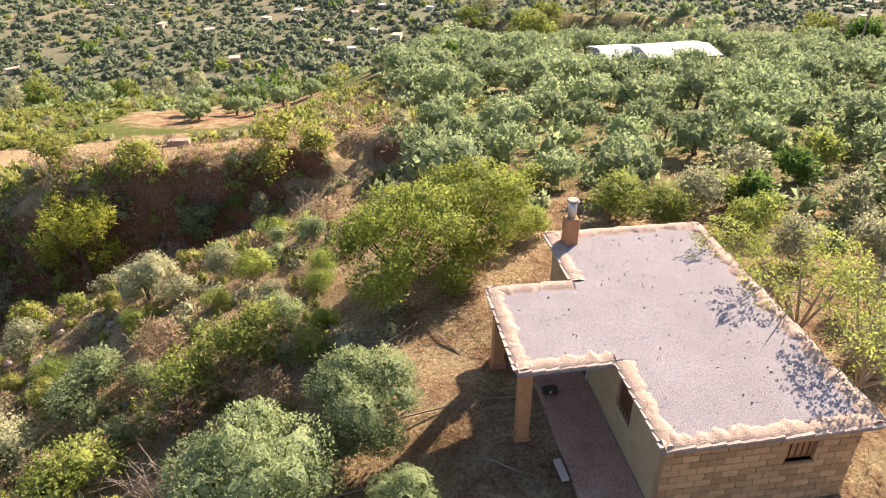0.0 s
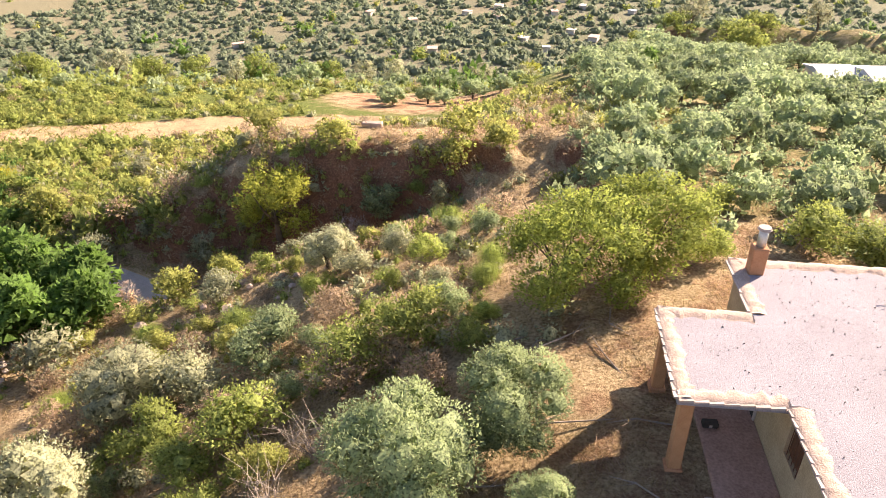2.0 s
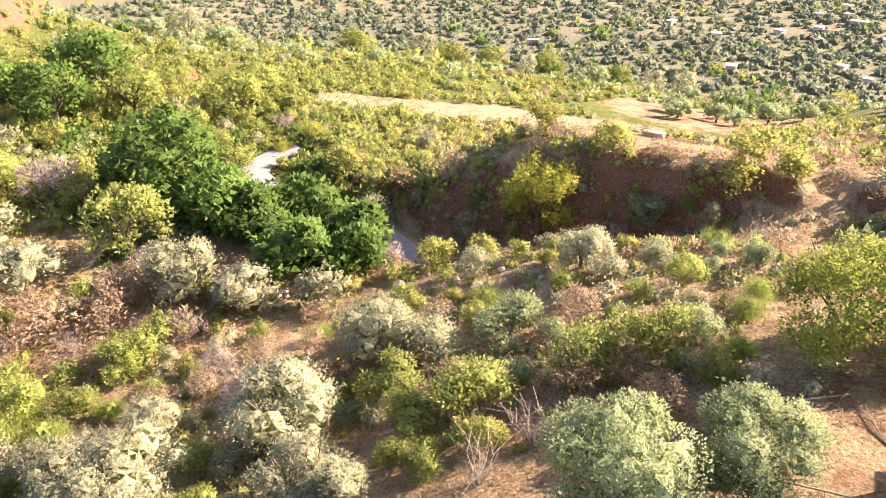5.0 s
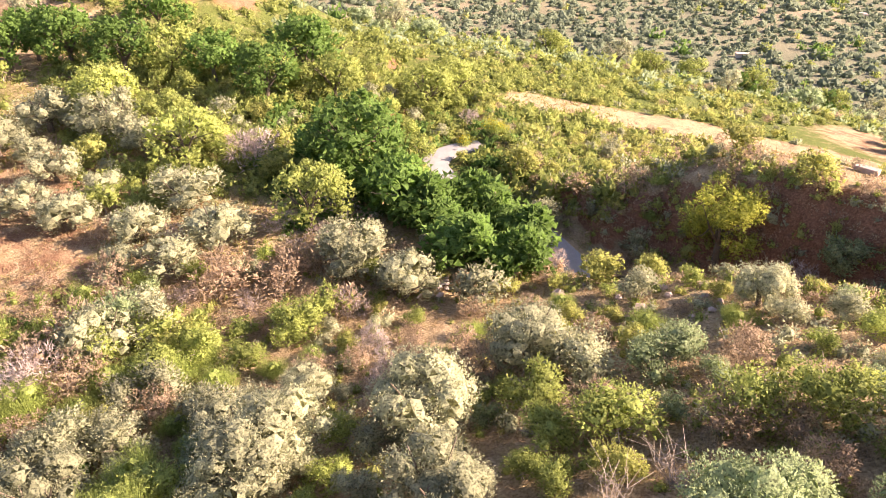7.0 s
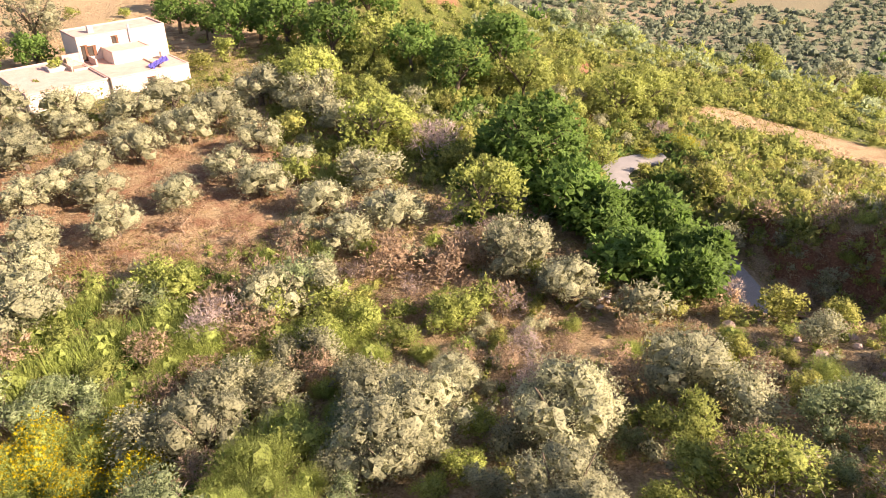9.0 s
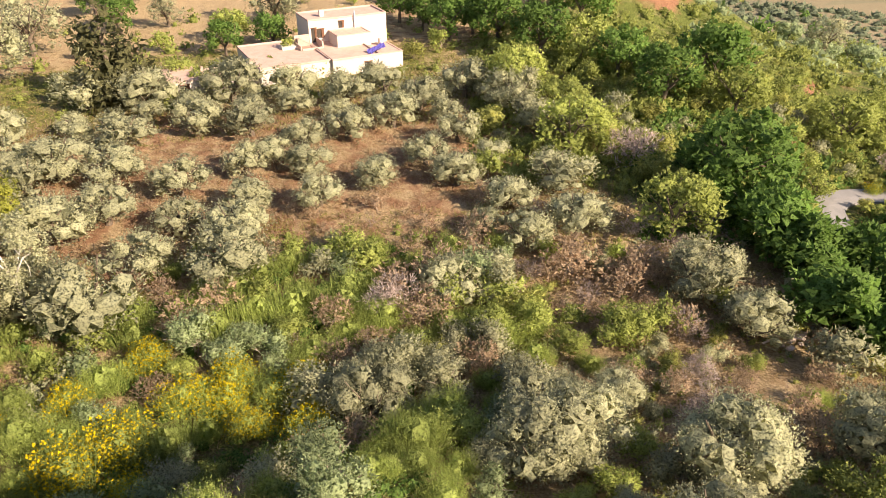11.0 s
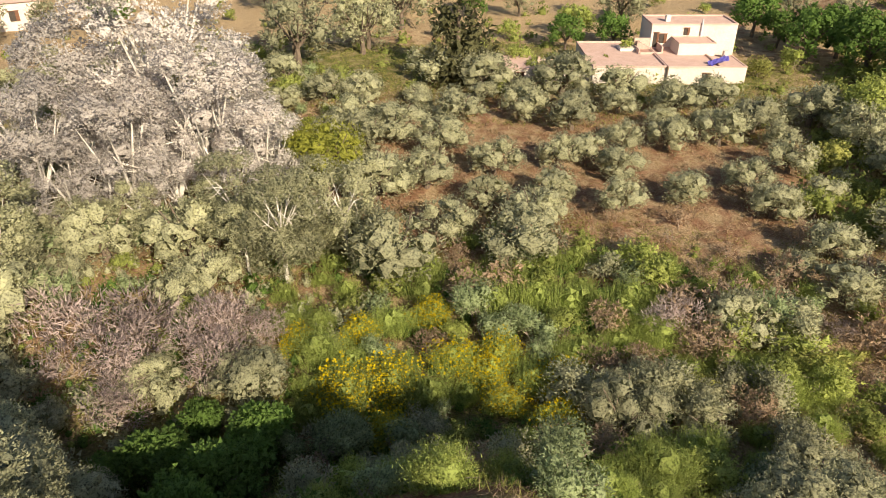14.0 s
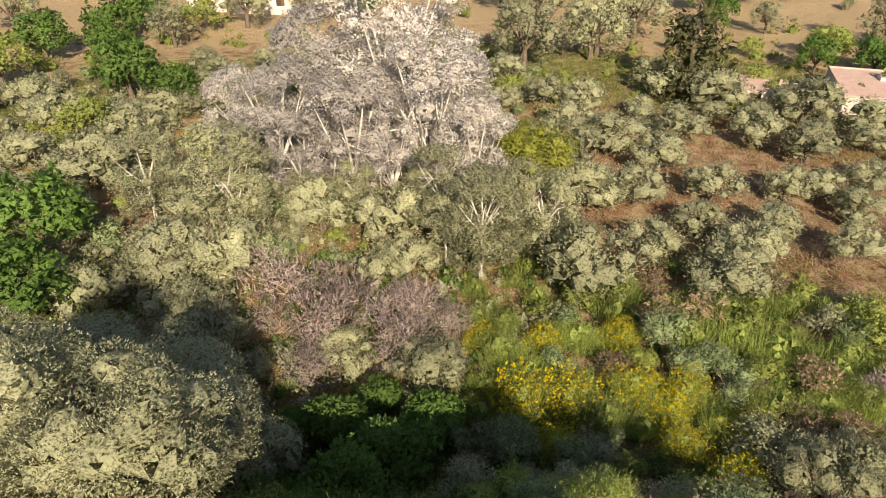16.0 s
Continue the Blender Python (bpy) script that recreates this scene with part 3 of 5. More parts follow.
# ---- ground ----
def make_ground():
    az = np.radians(np.concatenate([np.arange(-62, 178, 0.7), np.arange(178, 298, 5.0)]))
    rad = np.concatenate([[0.4, 1.5, 3, 4.5], np.exp(np.linspace(math.log(6), math.log(130), 210)), np.exp(np.linspace(math.log(135), math.log(2600), 90))])
    A, R = np.meshgrid(az, rad)
    X, Y = -np.sin(A) * R, np.cos(A) * R
    Z = height(X, Y)
    d, _ = along(tuple((*p, 0) for p in ROAD), X, Y)
    na, nr = len(az), len(rad)
    v = np.stack([X, Y, Z], -1).reshape(-1, 3)
    i = np.arange(nr - 1)[:, None] * na + np.arange(na)[None]
    j = np.arange(nr - 1)[:, None] * na + (np.arange(na)[None] + 1) % na
    f = np.stack([i, j, j + na, i + na], -1).reshape(-1, 4)
    me = bpy.data.meshes.new("ground")
    me.from_pydata(v.tolist(), [], f.tolist() + [list(range(na))[::-1]])
    me.materials.append(M["ground"])
    me.polygons.foreach_set("use_smooth", [True] * len(me.polygons))
    # cover: bare red earth, green growth, valley fields
    x, y, z = v.T
    r, a = np.hypot(x, y), np.degrees(np.arctan2(-x, y))
    e = 0.6
    slope = np.hypot(height(x + e, y) - height(x - e, y), height(x, y + e) - height(x, y - e)) / (2 * e)
    red = step(0.55, 1.0, slope) * (r < 160)
    red = np.maximum(red, 0.5 * np.exp(-(((x + 108) / 14) ** 2 + ((y - 32) / 17) ** 2)))
    red = np.maximum(red, 0.42 * ((a > 74) & (a < 120) & (r > 36) & (r < 66)))
    green = 0.25 + 0.45 * step(40, 50, r) * step(38, 46, a) * (1 - step(74, 84, a)) + 0.3 * step(84, 92, a) * (1 - step(20, 34, r)) + 0.35 * step(60, 70, r) * step(80, 90, a) * (1 - step(78, 90, r)) + 0.25 * (a < 5) * step(28, 34, r)
    dry = step(40, 44, r) * (1 - step(58, 66, r)) * step(2, 10, a) * (1 - step(40, 52, a))
    field = red_field(x, y)
    red = np.maximum(red, 0.5 * field)
    tan = trodden(x, y)
    green = green + 0.5 * step(62, 70, r) * (1 - step(125, 150, r)) * step(3, 8, a) * (1 - step(40, 48, a))
    green = np.clip(green - field - 1.2 * tan - 0.15 * dry - 0.5 * step(84, 95, r) * (a > 95), 0, 1)
    cover = np.stack([np.clip(red, 0, 1), green, step(110, 190, r) * (z < -22), np.ones_like(r)], -1)
    layer = me.attributes.new("cover", "FLOAT_COLOR", "POINT")
    layer.data.foreach_set("color", cover.astype(np.float32).ravel())
    bright = np.clip(0.12 + 0.45 * (a > 4) * (a < 84) * (r < 46) + 0.75 * step(84, 95, r) * (a > 92) + 0.28 * dry + 0.45 * tan + 0.12 * step(425, 450, r + 20 * wave(x, y, 40, 2.0)) * step(38, 46, a), 0, 1)
    layer = me.attributes.new("dryness", "FLOAT", "POINT")
    layer.data.foreach_set("value", bright.astype(np.float32))
    me.update()
    tagged(new("ground", me), "dry hillside of straw, red earth and scrub", "ground", "", "structure")


make_ground()


def make_road():
    """The concrete track that winds through the gully."""
    pts = np.array(ROAD)
    k = np.linspace(0, len(pts) - 1, 90)
    c = np.stack([np.interp(k, range(len(pts)), pts[:, n]) for n in (0, 1)], 1)
    for _ in range(12):
        c[1:-1] = (c[:-2] + 2 * c[1:-1] + c[2:]) / 4
    d = unit(np.gradient(c, axis=0))
    side = np.stack([-d[:, 1], d[:, 0]], 1)
    z = height(c[:, 0], c[:, 1])
    for _ in range(10):
        z[1:-1] = (z[:-2] + 2 * z[1:-1] + z[2:]) / 4
    v, f = [], []
    for n in range(len(c)):
        for w, h in ((-1.2, -0.5), (-1.15, 0.22), (0, 0.27), (1.15, 0.22), (1.2, -0.5)):
            v.append((*(c[n] + side[n] * w), z[n] + h))
    for n in range(len(c) - 1):
        for m in range(4):
            q = n * 5 + m
            f.append((q, q + 5, q + 6, q + 1))
    tagged(new("road", mesh_of("road", v, f, "road")), "pale concrete track winding through the gully", "road", "", "structure")


make_road()

# ---- the unfinished block cottage ----
TILT = Matrix.Translation((4.5, 10.5, 0)) @ Matrix.Rotation(radians(8.3), 4, "Z")


def cottage():
    house = tagged(new("cottage"), "unfinished block cottage with a flat gravel roof", "house")
    house.matrix_world = TILT
    rng = random.Random(4)
    top = 2.45
    # flat roof: main slab and the porch slab, joined in one outline
    outline = [(0.05, 0.05), (5.05, 0.05), (5.05, 9.2), (0.05, 9.2), (0.05, 6.42), (-2.38, 6.42), (-2.38, 2.88), (0.05, 2.88)]
    bm = bmesh.new()
    low = [bm.verts.new((x, y, top - 0.2)) for x, y in outline]
    high = [bm.verts.new((x, y, top)) for x, y in outline]
    bm.faces.new(high)
    bm.faces.new(low[::-1])
    for i in range(8):
        bm.faces.new((low[i], low[(i + 1) % 8], high[(i + 1) % 8], high[i]))
    roof = part("roof", bm_mesh("roof", bm, "gravel"), house, "flat roof strewn with pale gravel")
    # rough mortar kerb along the edge: lumpy, uneven, with the eave slabs under it
    for n in range(8):
        (x0, y0), (x1, y1) = outline[n], outline[(n + 1) % 8]
        long = math.hypot(x1 - x0, y1 - y0)
        dx, dy = (x1 - x0) / long, (y1 - y0) / long
        inx, iny = -dy, dx
        v, f = [], []
        count = int(long / 0.07)
        for i in range(count + 1):
            s = long * i / count
            big = noise.noise((s * 1.9, n * 7.0, 0)) * 0.5 + 0.5 * noise.noise((s * 5.0, n * 3.0, 4))
            wide, tall = 0.30 + 0.26 * big, 0.035 + 0.05 * big + 0.02 * rng.random()
            tile = (0.006 if n in (0, 5, 6, 7) else 0.003) * math.cos(s / 0.33 * 2 * math.pi) * (0.4 + abs(big))
            for off, h in ((-0.05, 0.0), (0.0, 0.035 + tile * 0.5), (0.08, tall * 0.85 + tile), (wide * 0.6, tall + 0.025 * rng.random()), (wide * 0.9, tall * 0.55), (wide + 0.1, -0.01)):
                j = noise.noise((s * 9, off * 9, n)) * 0.035
                v.append((x0 + dx * s + inx * (off + j), y0 + dy * s + iny * (off + j), top + h + j * 0.6))
        for i in range(count):
            for m in range(5):
                a = i * 6 + m
                f.append((a, a + 6, a + 7, a + 1))
        f += [tuple(range(6))[::-1], tuple(range(count * 6, count * 6 + 6))]
        part("kerb", mesh_of("kerb", v, f, "mortar", True), roof, "rough hand-laid pinkish mortar kerb")
        # eave slabs, each a little out of line
        step_ = 0.33 if n in (0, 5, 6, 7) else 0.9
        k = 0
        while k * step_ < long - 0.1:
            s0, s1 = k * step_ + 0.006, min((k + 1) * step_ - 0.006, long)
            o = -0.08 - 0.03 * rng.random()
            dz = rng.uniform(-0.012, 0.012)
            bm = bmesh.new()
            box(bm, s0, o, top - 0.03, s1, 0.1, top + 0.022)
            for w in bm.verts:
                if w.co.y < 0:
                    w.co.z += dz - 0.03 + 0.03 * (w.co.x > (s0 + s1) / 2)
                w.co = Vector((x0 + dx * w.co.x + inx * w.co.y, y0 + dy * w.co.x + iny * w.co.y, w.co.z))
            part("eave_slab", bm_mesh("eave_slab", bm, "eave"), roof)
            k += 1
    # pebbles on the gravel
    v = []
    r = seeded(8)
    for i in range(1500):
        x, y = r.uniform(-2.0, 4.7), r.uniform(0.4, 8.9)
        if x < 0.4 and not 3.2 < y < 6.1:
            continue
        s = 0.012 + 0.03 * r.random() ** 4
        c = np.array([x, y, top + s * 0.3])
        p = c + unit(r.normal(size=(4, 3))) * s
        v += [p[0], p[1], p[2], p[0], p[2], p[3], p[0], p[3], p[1], p[1], p[3], p[2]]
    tagged(part("gravel", tris_mesh("gravel", np.array(v), "pebble"), roof), "", "", "", "stuff")
    # walls: mortar core, with each block of the gable wall its own piece
    a0, a1, b0, b1 = 0.25, 4.85, 0.3, 8.98
    z1 = top - 0.2

    def holed(name, horizontal, at, thick, lo, hi, hole, mat):
        """A wall along u (horizontal) or v, with one opening (from, to, sill, head)."""
        bm = bmesh.new()
        h0, h1, s, t = hole
        for p0, p1, q0, q1 in ((lo, h0, -0.5, z1), (h1, hi, -0.5, z1), (h0, h1, -0.5, s), (h0, h1, t, z1)):
            if horizontal:
                box(bm, p0, at, q0, p1, at + thick, q1)
            else:
                box(bm, at, p0, q0, at + thick, p1, q1)
        return part("wall", bm_mesh(name, bm, mat), house)

    front = holed("front_wall", True, b0 + 0.012, 0.2, a0, a1, (3.15, 3.82, 1.28, 1.88), "joint")
    holed("porch_wall", False, a0, 0.2, b0 + 0.212, b1 - 0.2, (2.1, 3.0, 1.0, 1.95), "render")
    holed("back_wall", True, b1 - 0.2, 0.2, a0, a1, (2.0, 2.6, 1.2, 1.9), "render")
    holed("far_wall", False, a1 - 0.2, 0.2, b0 + 0.212, b1 - 0.2, (4.0, 4.8, 1.0, 1.9), "render")
    part("room_floor", box_mesh("room_floor", a0 + 0.2, b0 + 0.21, -0.3, a1 - 0.2, b1 - 0.2, 0.06, "slab"), house)
    h, w = 0.2, 0.41
    blockmesh = box_mesh("block", 0.006, 0, 0.006, w - 0.006, 0.05, h - 0.006, "block", 0.006)
    for row in range(13):
        z = -0.35 + row * h
        if z + h > z1 + 0.02:
            break
        x = a0 - (w / 2 if row % 2 else 0)
        while x < a1:
            l, rr = max(x, a0), min(x + w, a1)
            for c0, c1 in (((l, min(rr, 3.15)), (max(l, 3.82), rr)) if 1.28 - h * 0.9 < z < 1.88 - h * 0.1 else ((l, rr),)):
                if c1 - c0 > 0.04:
                    ob = part("block", blockmesh if c1 - c0 > w - 0.01 else box_mesh("block", 0.006, 0, 0.006, c1 - c0 - 0.006, 0.05, h - 0.006, "block", 0.006), front)
                    ob.location = (c0, b0 - 0.012 + rng.uniform(-0.004, 0.006), z)
            x += w
    # gable window: lintel, frame, bars
    win = part("window", box_mesh("window", 3.15, b0 + 0.11, 1.28, 3.82, b0 + 0.2, 1.88, "column", 0), house, "small deep-set window with brown bars")
    part("window_sill", box_mesh("window_sill", 3.1, b0 - 0.06, 1.22, 3.87, b0 + 0.16, 1.28, "joint"), win)
    part("lintel", box_mesh("lintel", 3.0, b0 - 0.03, 1.88, 4.0, b0 + 0.05, 2.06, "block"), win)
    for i in range(4):
        part("bar", box_mesh("bar", 3.25 + i * 0.15, b0 + 0.06, 1.29, 3.27 + i * 0.15, b0 + 0.09, 1.87, "wood", 0.004), win)
    side = part("window", box_mesh("window", a0 + 0.12, 2.1, 1.0, a0 + 0.15, 3.0, 1.95, "wood", 0), house, "window with brown wooden shutters")
    for i in range(5):
        part("bar", box_mesh("bar", a0 + 0.03, 2.2 + i * 0.17, 1.0, a0 + 0.05, 2.22 + i * 0.17, 1.95, "wood", 0.003), side)
    # porch: two square columns, beams, floor, dark doorway
    for x, y in ((-2.25, 3.02), (-2.25, 5.95)):
        c = part("column", box_mesh("column", x, y, -0.4, x + 0.32, y + 0.32, z1, "column", 0.02), house, "square orange-brown porch column")
        part("footing", box_mesh("footing", x - 0.06, y - 0.06, -0.4, x + 0.38, y + 0.38, 0.07, "brick", 0.03), c)
    part("beam", box_mesh("beam", -2.27, 2.98, z1 - 0.02, -1.93, 6.3, z1 + 0.03, "mortar"), house)
    part("porch_floor", box_mesh("porch_floor", -1.25, -1.2, -0.3, a0 - 0.005, 6.2, 0.09, "slab", 0.02), house, "stained red concrete porch floor")
    door = part("door", box_mesh("door", a0 - 0.04, 5.0, 0.09, a0 - 0.004, 5.85, 2.0, "dark", 0.005), house, "near-black panel filling the doorway")
    part("frame", box_mesh("frame", a0 - 0.06, 4.92, 0.09, a0 - 0.002, 4.99, 2.06, "eave", 0.005), door)
    # chimney
    ch = part("chimney", box_mesh("chimney", 0.42, 8.4, top - 0.05, 0.84, 8.82, top + 0.85, "brick", 0.03), roof, "orange brick chimney with a metal flue")
    bm = bmesh.new()
    bmesh.ops.create_cone(bm, cap_ends=True, segments=20, radius1=0.13, radius2=0.13, depth=0.6, matrix=Matrix.Translation((0.63, 8.61, top + 1.1)))
    part("flue", bm_mesh("flue", bm, "zinc", True), ch)
    bm = bmesh.new()
    bmesh.ops.create_cone(bm, cap_ends=True, segments=20, radius1=0.2, radius2=0.17, depth=0.07, matrix=Matrix.Translation((0.63, 8.61, top + 1.43)))
    part("cap", bm_mesh("cap", bm, "eave", False), ch)


cottage()

board = tagged(new("plank", box_mesh("plank", -0.09, -0.33, 0, 0.09, 0.33, 0.09, "eave", 0.01)), "pale concrete lintel lying in the dry grass", "plank")
board.matrix_world = TILT @ pose(-1.43, 1.85, 0.06, 0, 4, 3)
kit = tagged(new("gas_lamp"), "small dark gadget lying on the porch floor", "gadget")
kit.matrix_world = TILT @ pose(-0.95, 4.6, 0.09)
part("body", box_mesh("body", -0.2, -0.12, 0, 0.2, 0.12, 0.16, "dark", 0.03), kit)
part("light", box_mesh("light", -0.05, -0.15, 0.06, 0.03, -0.125, 0.14, "eave", 0.01), kit)

# ---- plants of each kind, from which the others are copied ----
KIND, FAR = {}, {}


def variants(name, made):
    SET[name] = made
    return made


for DETAIL[0], SET in ((1.0, KIND), (0.32, FAR)):
    variants("olive", [olive(11 + i, "olive") for i in range(4)])
    variants("olive_near", [olive(31 + i, "silver", 17000, 0.075, 3.5, 3.4, "silvery green olive tree with a dense rounded crown") for i in range(2)])
    variants("olive_big", [olive(35 + i, "olive", 24000, 0.06, 3.6, 3.6, "big grey-green olive tree with a spreading crown") for i in range(2)])
    variants("olive_green", [olive(21 + i, "olive_green", 2700, 0.11, 4.0, 3.4, "soft green olive tree in a dense grove", "olive grove behind the cottage", "young_olive_tree") for i in range(3)])
    variants("bush_green", [bush("green_shrub", "fresh green leafy shrub on the slope", 41 + i, "green", n=2500) for i in range(3)])
    variants("bush_lime", [bush("yellow_green_shrub", "low yellow-green shrub in dry grass", 51 + i, "lime", n=2300) for i in range(2)])
    variants("bush_dry", [bush("dry_shrub", "dry brown twiggy shrub on the slope", 61 + i, "dry", n=1100, size=0.13, slim=0.22, core=0) for i in range(3)])
    variants("bush_silver", [bush("silver_shrub", "silvery grey shrub on the slope", 71 + i, "silver", n=2300, slim=0.3) for i in range(2)])
    variants("bush_olive", [bush("grey_green_shrub", "grey-green wild olive shrub", 75 + i, "olive", n=2500, slim=0.3) for i in range(2)])
    variants("bush_mauve", [bush("bare_shrub", "leafless mauve-grey shrub on the slope", 81 + i, "mauve", 2.6, 2.0, 1300, 0.22, 6, 0.08, 0.9, core=0) for i in range(2)])
    variants("bush_deep", [bush("fig_bush", "dark green broad-leaved fig bush", 91 + i, "deep", 3.4, 3.0, 3600, 0.2, 12, 0.5, core=0.6) for i in range(3)])
    variants("broom", [broom(101 + i) for i in range(3)])
    variants("broom_yellow", [broom(111 + i, 1.6, 1.9, 2500, 1000, "broom", "broom bush covered in yellow flowers") for i in range(2)])
    variants("dead", [plant("dead_shrub", "dead leafless shrub with pale twigs", "shrub", "dead shrubs", [("stem", tris_mesh("stem", twigs(seeded(121), 16, 2.0, 1.6, 0.02), "twig"))])])
    variants("pine", [tall_tree("pine_tree", 131, "pine", "bark", 5.0, 5.6, 6000, 0.21, "bushy yellow-green pine in the gully", 22, 0.08, 0.2, 0.16)])
    variants("almond", [tall_tree("almond_tree", 141 + i, "almond", "bark", 5.6, 4.4, 16000, 0.105, "broad yellow-green almond tree with thin leaves", 24, 0.05, 0.12, 0.4, low=0.15, core=0.45) for i in range(2)])
    variants("poplar", [tall_tree("white_poplar", 151 + i, "poplar", "pale_bark", 7.4, 10.4, 15000, 0.12, "tall white poplar with silvery pale leaves and white trunk", 44, 0.1, 0.24, 0.45, group="white poplars", low=0.16, core=0.35, lobe=(0.12, 0.26), arms=8) for i in range(3)])
    variants("poplar_young", [tall_tree("young_poplar", 161 + i, "olive", "pale_bark", 3.4, 6.0, 8000, 0.085, "slim young poplar with grey-green leaves and white stem", 20, 0.05, 0.085, 0.45, group="white poplars", low=0.5, core=0.2, arms=4) for i in range(2)])
    variants("round", [tall_tree("round_tree", 171 + i, "deep", "bark", 5.5, 5.6, 5000, 0.2, "round dark green broad-leaved tree", 22, 0.1, 0.2, 0.5) for i in range(2)])
    variants("round_green", [tall_tree("leafy_tree", 175 + i, "green", "bark", 5.0, 4.6, 5000, 0.16, "leafy green tree by the gully", 20, 0.1, 0.16, 0.45) for i in range(2)])
    variants("grey_tree", [tall_tree("grey_tree", 179, "olive", "bark", 5.2, 5.2, 6000, 0.14, "big grey-leaved old olive tree", 20, 0.1, 0.2, 0.3)])
    variants("sparse", [tall_tree("thin_tree", 191, "green", "twig", 3.4, 4.2, 2600, 0.075, "thin-leaved branching tree beside the cottage wall", 16, 0.3, 0.09, 0.4, low=0.25, core=0)])
    variants("conifer", [spire("conifer", 181, "conifer", 5.5, 9.0, 6000, 0.3, "dark spreading conifer beside the farmhouse")])
    variants("cypress", [spire("cypress", 185, "deep", 1.8, 7.0, 900, 0.4, "slim dark cypress by the field")])
PICK = random.Random(5)


def grow(kind, x, y, size=1.0, wide=1.0):
    near = math.hypot(x, y) < 30 or kind in ('poplar', 'pine', 'sparse', 'poplar_young')
    if kind != "bush_deep" and -52.5 < x < -40 and 27.5 < y < 35:
        size *= 0.5      # low growth beside the bend of the track
    if kind == "olive" and math.hypot(x, y) > 36:
        wide *= 1.12
    if kind == "poplar":
        size *= PICK.uniform(0.78, 1.06)
    return put(PICK.choice((KIND if near else FAR)[kind]), x, y, size * PICK.uniform(0.92, 1.08), PICK.uniform(0, 6.28), 0.05, wide * PICK.uniform(0.92, 1.08))


def polar(az, r):
    return -math.sin(radians(az)) * r, math.cos(radians(az)) * r


def scatter(kinds, count, az0, az1, r0, r1, s0, s1, gap, seed, keep=None):
    """Plants strewn over a sector of the hillside, no two closer than the gap."""
    rng, done = random.Random(seed), []
    tries = 0
    while len(done) < count and tries < count * 30:
        tries += 1
        az, r = rng.uniform(az0, az1), math.sqrt(rng.uniform(r0 * r0, r1 * r1))
        x, y = polar(az, r)
        if keep and not keep(x, y):
            continue
        if any((x - a) ** 2 + (y - b) ** 2 < gap * gap for a, b in done + TAKEN):
            continue
        done.append((x, y))
        grow(rng.choice(kinds), x, y, rng.uniform(s0, s1))
    TAKEN.extend(done)


TAKEN = []

# ---- each plant that stands out, where it stands: x, y, size ----
for x, y, s in ((-2.2, 13.9, 0.81), (-4.4, 11.4, 1.04), (-0.9, 10.8, 0.48),):
    grow("olive_near", x, y, s)
    TAKEN.append((x, y))
for x, y, s in ((-1.3, 20.9, 0.94), (1.2, 23.7, 0.81),):
    grow("almond", x, y, s)
    TAKEN.append((x, y))
for x, y, s in ((-21.1, 35.8, 1.07),):
    grow("pine", x, y, s)
    TAKEN.append((x, y))
for x, y, s in ((-14.7, 38, 1.3), (-5.7, 27.2, 0.66), (-12.3, 18.8, 1.3), (-26.5, -8.6, 1.3), (-26.2, -6, 0.99), (-17.5, -11.8, 1.06), (-14, -2.1, 1.17), (-15.4, -39.7, 1.3)):
    grow("bush_silver", x, y, s)
    TAKEN.append((x, y))
for x, y, s in ((-32.5, 31.8, 1.3), (-17.6, 23.7, 1.01), (-32.1, 32.1, 1.3), (-24.1, 19.7, 1.3), (-14.5, 16.7, 1.28), (-16.3, 8.7, 1.01), (-11.9, -25.7, 1.3), (-10.8, -21.3, 1.3), (-24.7, -1.8, 1.3), (-31.4, 4.9, 1.3), (-32.7, 2.9, 1.3), (-26.8, 3.9, 1.3), (12.9, 22.5, 1.3), (17.2, 26.6, 1.3), (10.8, 26.9, 1.3), (15.7, 22.5, 1.27), (13.7, 18.4, 1.27), (14, 31.1, 1.3), (12.5, 16.1, 0.93)):
    grow("bush_olive", x, y, s)
    TAKEN.append((x, y))
for x, y, s in ((-19.1, 26.7, 0.9), (-21.2, 25.4, 1.06), (-11.2, 40.4, 1.3), (-7.8, 41.1, 1.3), (-24.1, 41.0, 1.3), (-55.8, 7.1, 1.3), (-52.3, 16.1, 1.3), (-45.6, 17.9, 1.25), (-73.5, 23.2, 1.3),):
    grow("bush_lime", x, y, s)
    TAKEN.append((x, y))
for x, y, s in ((-11.9, 12.3, 1.01), (-10.4, 13.9, 1.3), (-8.1, 16.8, 1.3), (-6.5, 18.5, 1.3), (-10.1, 11.1, 0.71), (-11.2, 10.9, 0.66), (-27.7, 10.7, 1.3), (-4.3, 17.9, 0.75), (-28.5, 6.3, 1.3), (-30.6, 5.0, 1.3), (-27.8, 12.8, 1.3), (-27.4, 10.1, 1.13), (-27.9, 3.8, 1.3), (-14.3, 14.0, 1.21), (-46.7, 6.3, 1.21), (-12.8, -5.3, 0.87), (-30.8, 2.0, 1.3), (-9.9, -21.8, 1.3), (-10.7, -31.0, 1.3), (-8.9, -35.9, 1.3), (-11.0, -21.0, 1.3), (-11.3, -44.2, 1.3), (12.7, 25.2, 1.2), (19.7, 34.4, 1.3), (7.1, 26.9, 1.19), (3.5, 25.0, 0.73), (9.3, 26.2, 1.19), (3.9, 31.1, 0.88), (12.7, 28.2, 0.98),):
    grow("bush_green", x, y, s)
    TAKEN.append((x, y))
